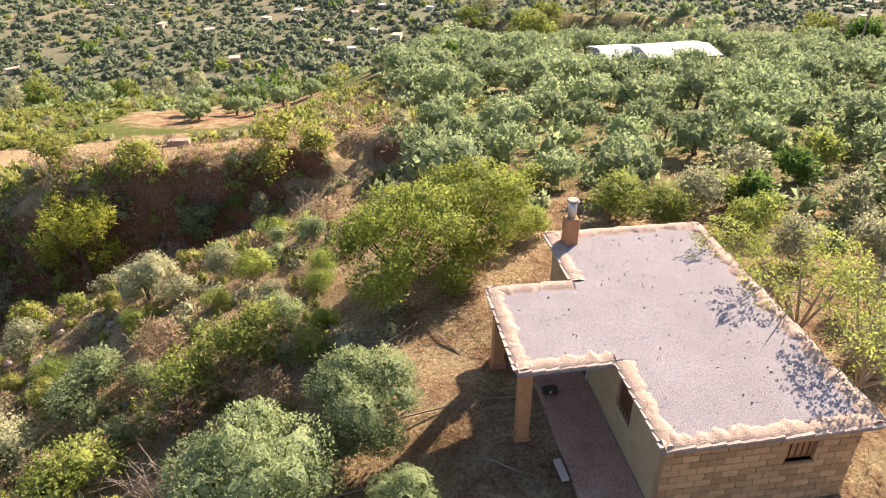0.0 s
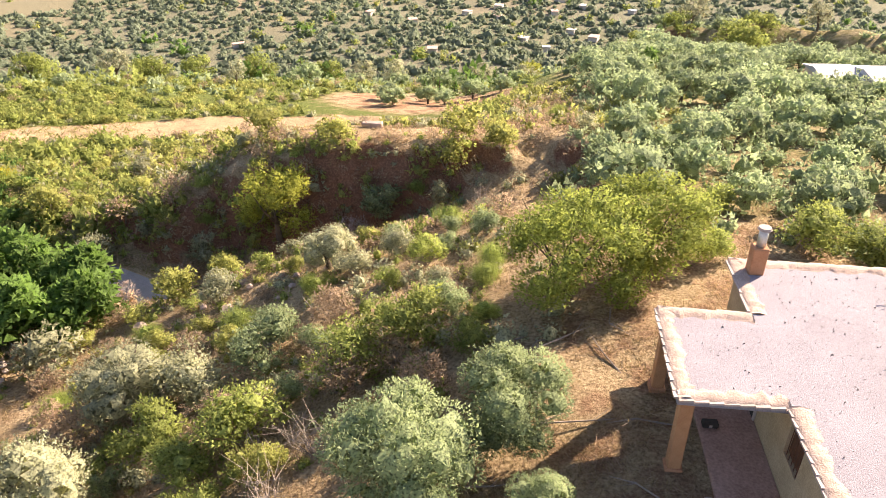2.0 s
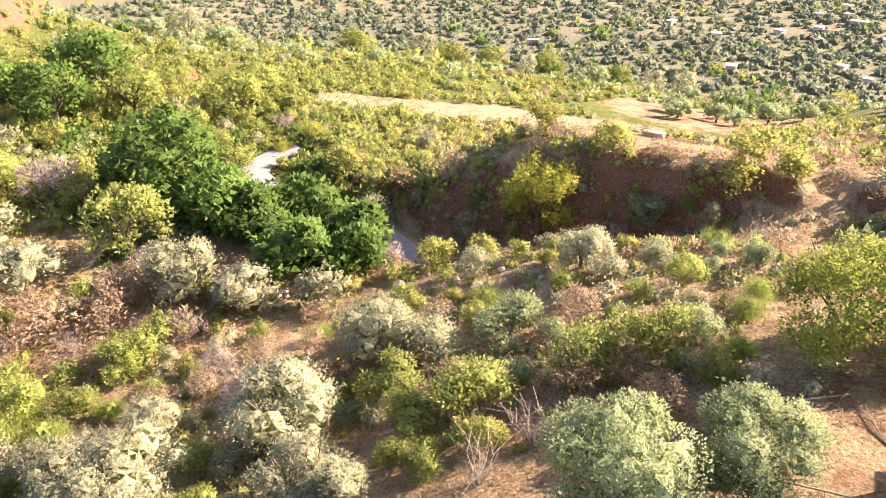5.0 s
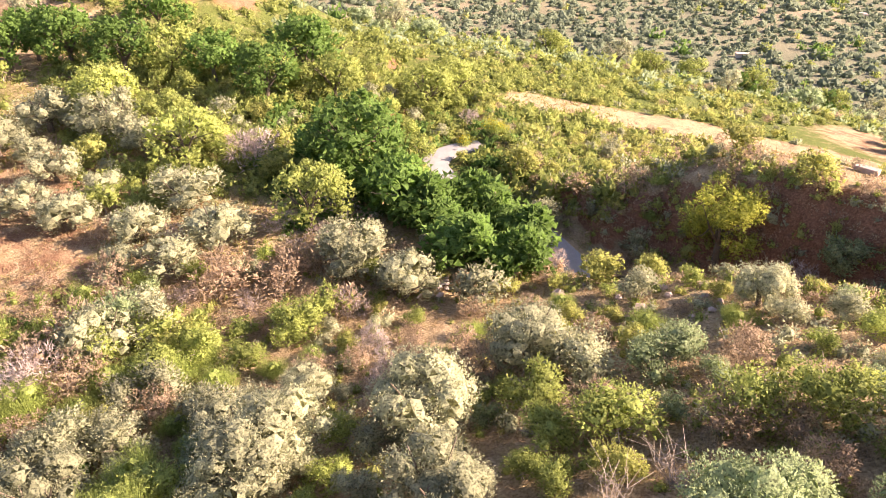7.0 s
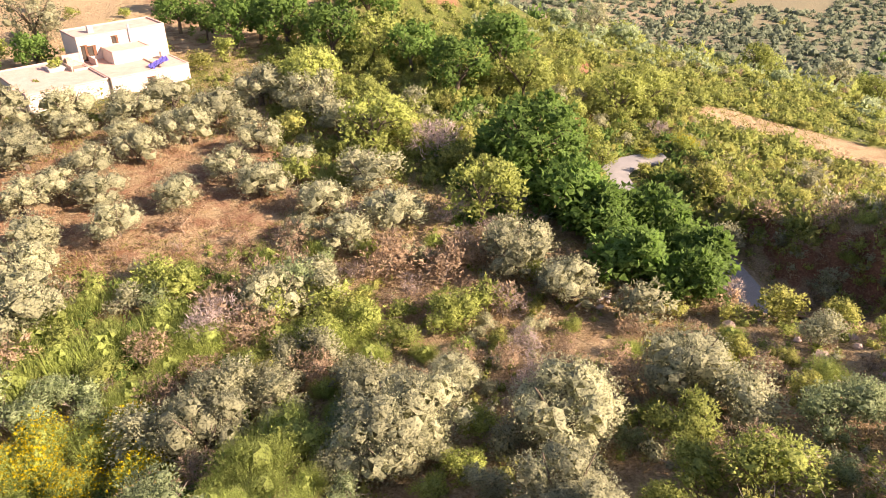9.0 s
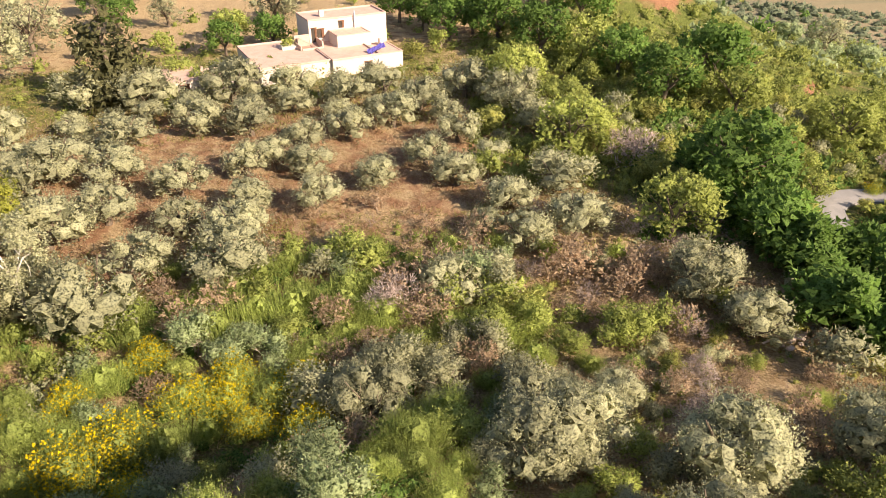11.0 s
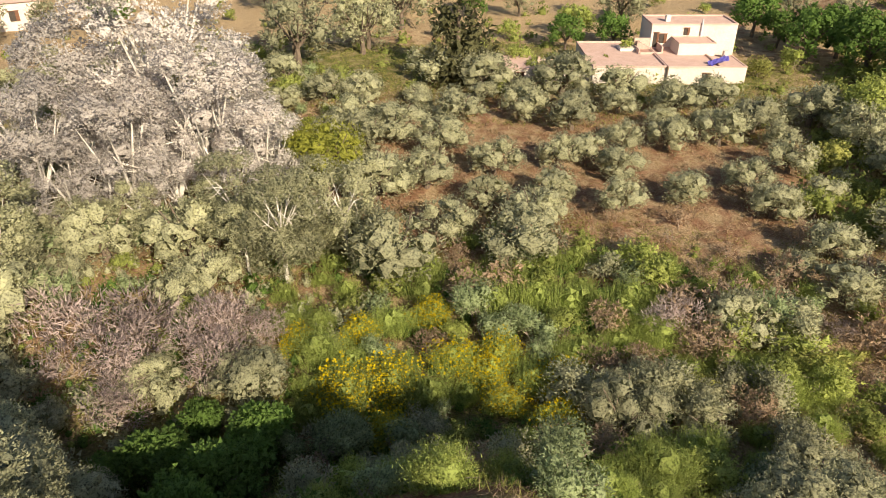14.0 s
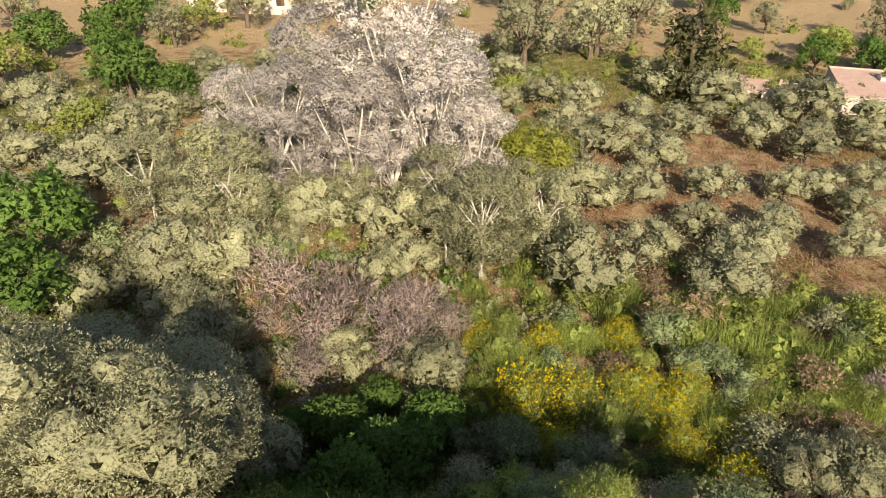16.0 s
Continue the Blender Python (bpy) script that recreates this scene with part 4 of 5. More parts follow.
for x, y, s in ((-32.3, 13, 1.3), (-17.7, 15, 1.16), (-11.9, 14.3, 1.05), (-8.2, 16.1, 1.07), (-33.4, 8.9, 1.3), (-31.6, 11.7, 1.3), (-25.3, 19.1, 0.9), (-37.5, 4.2, 1.19), (-18.4, 13.1, 1.15)):
    grow("bush_dry", x, y, s)
    TAKEN.append((x, y))
for x, y, s in ((-8.2, 11.1, 0.87), (-7.8, 13.3, 0.84), (-19.2, 12.1, 0.96),):
    grow("dead", x, y, s)
    TAKEN.append((x, y))
for x, y, s in ((-41.7, 22.2, 1.16), (-67.4, 31.0, 1.32), (-62.0, 24.3, 1.04), (-71.2, 22.8, 0.99), (-76.4, 15.6, 1.12), (-94.3, 0.7, 1.03), (-82.6, 11.7, 1.19), (-90.4, 7.0, 0.89), (-31.5, -84.5, 1.08), (-30.3, -63.9, 1.02), (-32.4, -59.4, 0.75), (-34.8, -75.5, 0.91), (-64.3, -69.7, 1.13),):
    grow("round", x, y, s)
    TAKEN.append((x, y))
# the three around (-15, -17) wear the dark leaf to imitate shaded ground
for x, y, s in ((-25.6, 23.0, 1.05), (-32.9, 22.6, 1.09), (-36.6, 22.2, 1.3), (-45.4, 21.9, 1.3), (-35.1, 21.2, 1.27), (-27.7, 21.1, 1.3), (-26.0, 22.5, 0.91), (-39.5, 20.5, 1.19), (-32.6, 21.8, 1.08), (-16.2, -17.5, 0.5), (-16.2, -14.3, 0.39), (-12.8, -18.9, 0.49), (13.3, 27.3, 0.61), (16.7, 31.1, 0.59), (0.8, 78.4, 0.7), (52.6, 90.7, 1.3),):
    grow("bush_deep", x, y, s)
    TAKEN.append((x, y))
for x, y, s in ((-47.6, 31.6, 1.09), (-51.3, 28.7, 1.18), (-36.6, 16.3, 1.04), (-39.4, -25.5, 0.85), (-22.8, -57.3, 0.99), (-49.2, -81.5, 1.03), (-23.8, -77.0, 1.36),):
    grow("round_green", x, y, s)
    TAKEN.append((x, y))
for x, y, s in ((-59.9, 10.5, 0.92), (-62.6, -42.4, 1.4), (-69.2, -38.4, 1.4), (-82.2, -39.9, 1.4), (-64.4, -44.0, 1.33), (-71.4, -38.9, 1.4), (-54.0, -78.7, 1.32),):
    grow("grey_tree", x, y, s)
    TAKEN.append((x, y))
for x, y, s in ((-49.4, 17.4, 1.3), (-27.4, 13.4, 0.84), (-29.9, -0.4, 1.3), (-19, -24.1, 1.3), (-20.2, -20.5, 1.3), (-18.7, -27.8, 1.3), (-21.9, -18.4, 0.96)):
    grow("bush_mauve", x, y, s)
    TAKEN.append((x, y))
for x, y, s in ((-30.7, 15.6, 1.16), (-27.0, 16.9, 0.97), (-17.7, 4.1, 1.0), (-16.2, 10.5, 1.31), (-16.8, 16.2, 1.13), (-21.7, 8.3, 0.47), (-12.2, 8.2, 0.73), (-31.4, 2.4, 0.96), (-22.4, -1.5, 1.04), (-12.8, 25.8, 0.76), (-54.5, -34.3, 1.01), (-55.4, -31.1, 1.15), (-48.2, -24.0, 1.13), (-47.0, -19.7, 1.14), (-45.0, -14.8, 0.95), (-53.2, -20.9, 1.26), (-48.4, -10.9, 0.93), (-42.8, -10.0, 0.9), (-42.7, -5.3, 0.9), (-56.2, -11.9, 1.19), (-53.8, -7.5, 1.0), (-57.3, -0.3, 1.05), (-45.9, -1.7, 0.93), (-48.7, -6.5, 0.92), (-49.3, 2.0, 0.92), (-45.9, 3.9, 0.93), (-53.1, 4.7, 0.99), (-48.9, 6.9, 0.8), (-41.7, 7.1, 0.87), (-44.3, 11.1, 1.21), (-38.2, 10.8, 0.98), (-36.8, 7.4, 0.81),):
    grow("olive", x, y, s)
    TAKEN.append((x, y))
for x, y, s in ((-38.5, -9.8, 1.09), (-40.0, -13.6, 0.85), (-41.2, -18.5, 0.98), (-35.4, -14.4, 0.96), (-38.4, -20.8, 1.34), (-33.9, -9.4, 1.23), (-38.8, 5.2, 0.61), (-57.3, -16.3, 1.16), (-63.5, -22.1, 1.38), (-55.0, -4.0, 1.02), (-49.9, -9.2, 0.89), (-56.5, 11.5, 1.13), (-53.9, 14.6, 0.96), (-62.9, -4.5, 1.3), (-65.2, -1.4, 1.26), (-64.7, -9.4, 1.34), (-64.1, -14.7, 1.4), (-62.1, 2.2, 1.21), (-65.3, 6.5, 1.27), (-64.2, -27.8, 1.34), (-61.9, 9.8, 1.21), (-45.4, -25.0, 1.16), (-48.8, -28.1, 1.1), (-30.0, -15.4, 1.37), (-31.9, -19.1, 1.18), (-29.8, -23.0, 1.39), (-19.9, -36.9, 1.4), (-18.4, -31.6, 1.4), (-25.1, -31.6, 1.4), (-27.4, -27.4, 1.4), (-16.3, -32.9, 1.4), (-24.8, -53.9, 1.4),):
    grow("olive", x, y, s)
    TAKEN.append((x, y))
for x, y, s in ((-18.9, -48.5, 1.4), (-22.7, -61.2, 1.4), (-23.1, -67.6, 1.4), (-8.5, -26.8, 1.4), (-10.7, -24.4, 1.4), (-5.1, -26.8, 1.4), (-13.5, -26.4, 1.26),):
    grow("olive", x, y, s)
    TAKEN.append((x, y))
for x, y, s in ((-65.9, -25.9, 1.4),):
    grow("conifer", x, y, s)
    TAKEN.append((x, y))
for x, y, s in ((-34.1, -30.7, 1.19), (-30.0, -33.6, 0.96), (-28.0, -38.9, 0.92), (-36.6, -35.9, 1.4), (-33.8, -39.9, 1.28), (-38.2, -31.1, 0.99), (-35.2, -27.4, 0.71), (-27.4, -35.7, 0.75), (-31.4, -31.4, 0.83), (-28.6, -43.2, 0.8), (-32.6, -35.5, 1.15),):
    grow("poplar", x, y, s)
    TAKEN.append((x, y))
for x, y, s in ((-27.5, -20.8, 1.19), (-20.3, -33.1, 1.12), (-27.4, -23.3, 0.9), (-31.0, -20.9, 1.01),):
    grow("poplar_young", x, y, s)
    TAKEN.append((x, y))
for x, y, s in ((-14.8, -47.4, 1.3), (-21.2, -58.8, 1.3), (-27.7, -50.3, 1.3), (-15.6, -51.9, 1.3)):
    grow("broom_yellow", x, y, s)
    TAKEN.append((x, y))
for x, y, s in ((13.4, 40.4, 0.62), (-1.6, 39.8, 0.59), (1.1, 38.2, 0.64), (7.2, 39.5, 0.51), (18.2, 39.5, 0.63), (5.5, 32.2, 0.63), (9.3, 34.2, 0.6),):
    grow("olive_green", x, y, s)
    TAKEN.append((x, y))

# the broom slope and the thicket under the poplars
for x, y, s in ((-24.3, -14.5, 1.26), (-26.6, -11.6, 1.14), (-19.8, -12.8, 1.52), (-21.3, -11.4, 1.41), (-24.0, -9.6, 1.47), (-25.0, -7.7, 1.21), (-24.2, -4.8, 1.30), (-18.8, -10.3, 1.08), (-20.9, -3.7, 0.95), (-22.2, -6.4, 1.00), (-22.3, -16.9, 0.97), (-23.9, -7.7, 1.31), (-27.2, -12.0, 0.86), (-22.1, -4.0, 1.34), (-24.3, -4.4, 1.16)):
    grow("broom_yellow", x, y, s)
    TAKEN.append((x, y))
for x, y, s in ((-25.3, -13.2, 1.27), (-21.8, -15.2, 1.4), (-21.5, -9.6, 1.27), (-30.1, -5.7, 1.4), (-30.5, -3.2, 1.4), (-29.2, -0.8, 1.4), (-27.8, 4.1, 1.4), (-32.9, -2.2, 1.25), (-12.7, -5.3, 1.07), (-24.2, -5.8, 1.17), (-20.9, 1.4, 1.4), (-28.7, -9.1, 1.31), (-25.2, -18.5, 0.9), (-30.2, -2.8, 1.4), (-27.6, 4.2, 1.4), (-26.5, -4.2, 1.22), (-29.5, -1.7, 1.4), (-30.8, -5.3, 1.4), (-27.5, 3.8, 1.39), (-18.5, 0.1, 1.4), (-28.4, 6.2, 1.29), (-30, -7.4, 1.4), (-32, -2.8, 1.4)):
    grow("broom", x, y, s)
    TAKEN.append((x, y))
for x, y, s in ((-27.6, -9.9, 1.4), (-27.3, -6.5, 0.93), (-17.1, -11.5, 1.24), (-16.5, -13.5, 0.69), (-20.7, -8.9, 0.71), (-15, -2.6, 1.12), (-30.6, -15.9, 1.4), (-34.5, -9.2, 1.4), (-33.1, 3.4, 1.4), (-17.4, -11.9, 1.24), (-20.2, -30.3, 1.4)):
    grow("bush_silver", x, y, s)
    TAKEN.append((x, y))
for x, y, s in ((-24.9, -0.4, 1.4), (-22.6, -2, 1.29), (-23.1, 4.9, 1.4), (-25.1, 1.6, 1.12), (-23.4, -3.8, 1.4), (-24, -0.9, 1.4), (-25.1, -1.1, 1.4), (-23.6, 1.6, 1.19)):
    grow("bush_olive", x, y, s)
    TAKEN.append((x, y))
for x, y, s in ((-18.5, 6.1, 1.15), (-21.5, 4.8, 0.79), (-22.4, 8.8, 0.63), (-18.5, 4.9, 1.14), (-12.1, 8.2, 0.93), (-11.1, -34.0, 1.00), (-13.8, -28.9, 1.10), (-16.7, -34.8, 1.26), (-17.3, -32.2, 1.02)):
    grow("olive", x, y, s)
    TAKEN.append((x, y))
for x, y, s in ((-8.6, -20.5, 1.70), (-5.6, -24.3, 1.80), (-5.2, -15.6, 1.40), (-7.2, -17.6, 1.45), (-3.2, -18.6, 1.60)):
    grow("olive_big", x, y, s)
    TAKEN.append((x, y))
for x, y, s in ((-29.3, 0.9, 1.4), (-33.3, 1.6, 1.4), (-29.3, -3.7, 1.1), (-25.8, -3.2, 1.02), (-32.8, 12.4, 1.4), (-33.9, 9.6, 1.4), (-27.8, 13.6, 1.14), (-31.5, -0.2, 1.4)):
    grow("bush_dry", x, y, s)
    TAKEN.append((x, y))
for x, y, s in ((-17.1, -22.7, 1.4), (-18.6, -19.3, 1.4), (-20, -23.5, 1.4), (-21.7, -20.3, 1.4), (-19, -26.4, 1.4), (-16.1, -25.4, 0.95), (-47.9, 17.4, 1.4), (-14.9, -21, 1.15)):
    grow("bush_mauve", x, y, s)
    TAKEN.append((x, y))
for x, y, s in ((-36.9, -23.7, 1.02),):
    grow("pine", x, y, s)
    TAKEN.append((x, y))
for x, y, s in ((-8.0, -23.7, 1.11), (-10.9, -21.3, 1.09), (-26.0, 1.2, 0.88), (-29.8, 5.7, 1.26), (-11.8, -34.9, 1.76)):
    grow("bush_lime", x, y, s)
    TAKEN.append((x, y))
# dark crowns added here to stand in for the shade over the thicket
for x, y, s in ((-8.2, -34.7, 0.96), (-12.3, -40.8, 0.98)):
    grow("round", x, y, s)
    TAKEN.append((x, y))
for x, y, s in ((-14.0, -14.5, 0.84), (-13.4, -17.1, 0.80), (-16.5, -14.6, 0.74), (-11.2, -13.9, 0.70)):
    grow("bush_deep", x, y, s)
    TAKEN.append((x, y))
for x, y, s in ((-20.5, -34.0, 1.40), (-27.8, -21.1, 1.28), (-31.1, -19.0, 1.06), (-28.7, -24.9, 1.18), (-18.8, -40.1, 1.33)):
    grow("poplar_young", x, y, s)
    TAKEN.append((x, y))

# scrub on the mound, the banks of the gully and the near slope
for x, y, s in ((-32.1, 31.3, 1.4), (-25.6, 33.8, 1.11)):
    grow("bush_olive", x, y, s)
    TAKEN.append((x, y))
for x, y, s in ((-14.8, 37.9, 1.31), (-6, 28, 0.68), (-13.2, 20.6, 0.8), (-12.2, 18.1, 1.16)):
    grow("bush_silver", x, y, s)
    TAKEN.append((x, y))
for x, y, s in ((-23.5, 32.8, 0.98), (-21.4, 25.4, 0.97), (-45.6, 34.7, 1.42), (-39.3, 35.8, 1.54), (-41.6, 34.1, 1.12), (-8.0, 41.5, 1.04), (-18.3, 39.6, 1.25), (-10.6, 41.8, 1.41),):
    grow("bush_lime", x, y, s)
    TAKEN.append((x, y))
for x, y, s in ((-47.4, 39.9, 1.11), (-48.6, 37.4, 1.05),):
    grow("broom_yellow", x, y, s)
    TAKEN.append((x, y))
for x, y, s in ((-52.4, 40.9, 0.92),):
    grow("bush_mauve", x, y, s)
    TAKEN.append((x, y))
for x, y, s in ((-10.4, 20.4, 0.97), (-6.7, 17.2, 0.82), (-28.9, 36.2, 1.16), (-32.5, 35.4, 1.21)):
    grow("bush_dry", x, y, s)
    TAKEN.append((x, y))
for x, y, s in ((-32.2, 16.4, 1.02), (-27.7, 17.0, 0.86),):
    grow("olive", x, y, s)
    TAKEN.append((x, y))

# ---- fill between them ----
bare = lambda x, y: (red_field(x, y) < 0.2) & (red_field(x + 1.5, y + 7) < 0.35) & (trodden(x, y) < 0.3) & (trodden(x + 1.2, y + 1.6) < 0.6)


def clear(x, y):
    """Off the track, the cottage and its bare yard."""
    if float(along(tuple((*p, 0) for p in ROAD), np.array(x), np.array(y))[0]) < 2.4:
        return False
    p = TILT.inverted() @ Vector((x, y, 0))
    return not (-6.5 < p.x < 6.0 and -4 < p.y < 13) and not (-2 < x < 5 and 17 < y < 27)


scatter(["olive_green"], 290, -46, 4, 30, 104, 0.65, 0.95, 3.1, 2, lambda x, y: clear(x, y) and not (y < 58 and x < -0.02 * y) and not (12 < x < 32 and 66 < y < 84))
scatter(["bush_lime", "bush_dry", "bush_olive", "broom", "bush_lime", "bush_green", "bush_silver"], 80, 10, 70, 15, 34, 0.45, 0.85, 1.6, 3, clear)
scatter(["broom", "broom", "bush_olive", "bush_green", "bush_silver", "bush_dry", "broom"], 120, 80, 128, 15, 37, 0.7, 1.15, 1.4, 4, clear)
scatter(["bush_green", "bush_green", "round_green", "bush_lime", "bush_olive", "bush_green"], 150, 53, 82, 52, 86, 0.7, 1.2, 2.6, 5, clear)
scatter(["bush_lime", "bush_green", "bush_dry", "bush_olive"], 110, 14, 53, 58, 110, 0.45, 0.85, 2.6, 16, lambda x, y: clear(x, y) and bool(bare(x, y)))
scatter(["bush_lime", "broom", "bush_dry", "bush_olive"], 110, 2, 50, 40, 66, 0.4, 0.85, 1.7, 6, lambda x, y: clear(x, y) and bool(bare(x, y)))
scatter(["olive", "bush_olive", "olive", "bush_green", "bush_olive", "bush_silver"], 190, 122, 178, 20, 80, 0.7, 1.1, 2.3, 7, clear)
scatter(["olive"], 40, 82, 118, 57, 66, 0.7, 0.85, 3.6, 8, lambda x, y: not (-88 < x < -66 and -24 < y < 4))
scatter(["round", "grey_tree", "bush_olive", "bush_green"], 46, 74, 165, 84, 118, 0.8, 1.3, 6.0, 9, lambda x, y: not (-90 < x < -66 and -26 < y < 6) and not (-72 < x < -54 and -95 < y < -78) and not (x < -94 and 12 < y < 56))
scatter(["bush_dry", "bush_olive", "bush_green", "bush_mauve", "broom", "bush_dry"], 75, 58, 98, 16, 38, 0.55, 1.0, 1.5, 14, clear)
scatter(["bush_olive", "olive", "bush_green"], 60, 124, 176, 22, 60, 0.6, 0.95, 1.9, 15, clear)
scatter(["bush_dry", "bush_mauve", "dead", "bush_dry"], 34, 12, 100, 16, 44, 0.5, 0.9, 1.6, 10, clear)
scatter(["grey_tree", "olive_green", "olive_green", "round_green", "bush_olive"], 150, -40, 62, 98, 160, 0.7, 1.15, 4.0, 12)
scatter(["pine", "cypress"], 16, 8, 40, 100, 190, 1.0, 1.8, 6, 13)
for x, y, s in ((-27.5, 25.2, 1.2), (-30.5, 25.6, 1.3), (-33.6, 26.8, 1.25), (-29.0, 22.6, 0.95), (-36.5, 28.0, 1.2), (-33.0, 23.5, 1.0)):
    grow("bush_deep", x, y, s)
    TAKEN.append((x, y))
# garden and yard trees round the farmhouse
for k, x, y, s in (("bush_green", -66.5, -17.0, 1.3), ("bush_green", -68.5, -18.6, 1.4), ("round_green", -71.0, -21.5, 0.7), ("bush_mauve", -70.5, -15.2, 1.0), ("round", -80.0, -18.5, 0.7), ("round", -84.0, -14.0, 0.8), ("round_green", -86.0, -19.0, 0.8), ("round", -84.5, 6.5, 1.0), ("round", -88.0, 9.5, 1.1), ("bush_lime", -78.0, 2.0, 1.4), ("bush_green", -81.0, 5.0, 1.4), ("round", -91.0, 3.5, 0.8), ("bush_silver", -90.0, -9.0, 1.4), ("grey_tree", -95.0, -14.0, 0.8), ("grey_tree", -93.0, -28.0, 0.8), ("bush_green", -82.0, -26.0, 1.5)):
    grow(k, x, y, s)
    TAKEN.append((x, y))
for k, x, y, s in (("poplar_young", -27.6, -31.0, 0.75), ("poplar_young", -25.2, -33.4, 0.7), ("poplar_young", -30.6, -28.2, 0.75), ("poplar_young", -24.4, -36.2, 0.8)):
    grow(k, x, y, s)
    TAKEN.append((x, y))
for k in range(9):
    grow("bush_silver", -24.0 - 1.3 * k, -34.5 + 1.15 * k, 1.1 + 0.15 * (k % 3))
grow('sparse', 9.9, 16.6, 1.1)
grow('sparse', 8.6, 19.0, 0.8)
grow('sparse', 10.9, 14.0, 1.15)
for x, y, s in ((-33.0, 90.0, 0.8), (-27.5, 91.0, 0.85), (-21.5, 92.5, 0.85), (-31.0, 86.0, 0.8), (-18.0, 94.0, 0.8), (-24.5, 88.5, 0.75)):
    grow("olive_green", x, y, s)
for k in range(7):
    grow("cypress", -30.5 + k * 2.1, 99.5 + 0.5 * (k % 3), 0.45 + 0.1 * (k % 2))


# ---- undergrowth, grass and far groves: one piece of stuff each ----
def clumps(seed, n, az0, az1, r0, r1, s0, s1, each, leaf, tall=0.7, keep=None, slim=0.45, near=0.5, solid=0.26):
    """Ragged tufts of leaves over a sector of land, as one array of triangles."""
    r = seeded(seed)
    az, d = np.radians(r.uniform(az0, az1, n)), (r.uniform(r0 ** (2 * near), r1 ** (2 * near), n)) ** (0.5 / near)
    x, y = -np.sin(az) * d, np.cos(az) * d
    ok = along(tuple((*p, 0) for p in ROAD), x, y)[0] > 1.9
    c, s = math.cos(radians(8.3)), math.sin(radians(8.3))
    u, v = (x - 4.5) * c + (y - 10.5) * s, -(x - 4.5) * s + (y - 10.5) * c
    ok &= ~((u > -1.4) & (u < 5.2) & (v > -1.4) & (v < 9.3))
    if keep is not None:
        ok &= keep(x, y)
    x, y = x[ok], y[ok]
    n = len(x)
    size = r.uniform(s0, s1, n) * (0.6 + 0.8 * r.random(n) ** 2)
    o = unit(r.normal(size=(n, each, 3)))
    o[..., 2] = np.abs(o[..., 2])
    at = np.stack([x, y, height(x, y) - 0.05 * size], -1)[:, None] + o * (size * 0.5)[:, None, None] * np.array([1, 1, tall * 2]) * r.uniform(0.55, 1.08, (n, each, 1))
    way = unit(o + 0.7 * r.normal(size=(n, each, 3)) + np.array([0, 0, 0.35]))
    side = unit(np.cross(way, r.normal(size=(n, each, 3))))
    ls = (size * leaf)[:, None, None] * r.uniform(0.6, 1.3, (n, each, 1))
    tri = np.stack([at - side * ls * slim, at + side * ls * slim, at + way * ls], 2).reshape(-1, 3)
    out = np.repeat(o.reshape(-1, 3), 3, axis=0)
    if slim > 0.3:
        mid = np.stack([x, y, height(x, y) + 0.1 * tall * size], -1)
        inner = hearts(r, mid, size * solid, GEM, 2 * tall)
        c = inner.reshape(-1, 3, 3).mean(1) - np.repeat(mid, 20, axis=0)
        up = c[:, 2] > -0.12 * np.repeat(size, 20)
        tri = np.concatenate([tri, inner.reshape(-1, 3, 3)[up].reshape(-1, 3)])
        out = np.concatenate([out, np.repeat(c[up], 3, axis=0)])
    return np.concatenate([tri, out], 1)


def stuff(name, label, category, mat, tri):
    out = tri[::3, 3:] if tri.shape[1] == 6 else None
    tagged(new(name, tris_mesh(name, tri[:, :3], mat, out)), label, category, "", "stuff")


def turf(seed, n, az0, az1, r0, r1, tall, wide, keep=None):
    """Single blades of grass standing or lying."""
    r = seeded(seed)
    az, d = np.radians(r.uniform(az0, az1, n)), r.uniform(r0, r1, n)
    x, y = -np.sin(az) * d, np.cos(az) * d
    ok = (along(tuple((*p, 0) for p in ROAD), x, y)[0] > 1.6) & (wave(x, y, 0.9, 1.3) + 0.4 * wave(x, y, 3.1, 2.0) > -0.25 + 0.5 * r.random(n) - 0.3)
    c, s = math.cos(radians(8.3)), math.sin(radians(8.3))
    u, v = (x - 4.5) * c + (y - 10.5) * s, -(x - 4.5) * s + (y - 10.5) * c
    ok &= ~((u > -1.3) & (u < 5.0) & (v > -1.3) & (v < 9.2))
    if keep is not None:
        ok &= keep(x, y)
    x, y, d = x[ok], y[ok], d[ok]
    n = len(x)
    p = np.stack([x, y, height(x, y) - 0.01], -1)
    way = unit(np.stack([r.normal(size=n) * 0.8, r.normal(size=n) * 0.8, r.uniform(0.15, 1.0, n)], -1))
    side = unit(np.cross(way, r.normal(size=(n, 3)))) * (wide * (0.6 + d / 40))[:, None]
    return np.stack([p - side, p + side, p + way * (tall * r.uniform(0.4, 1.3, n))[:, None]], 1).reshape(-1, 3)


mound = lambda x, y: along(RAVINE, x, y)[0] > 2.5
stuff("dry_grass", "dry straw-coloured grass over the hillside", "grass", "straw", np.concatenate([turf(1, 60000, -45, 100, 10, 36, 0.34, 0.012), turf(2, 50000, 0, 125, 34, 74, 0.5, 0.014)]))
stuff("dead_stalks", "brown dead stalks on the slope", "grass", "dry", np.concatenate([turf(3, 30000, -20, 110, 11, 40, 0.45, 0.011), turf(4, 16000, 70, 125, 30, 70, 0.45, 0.016)]))
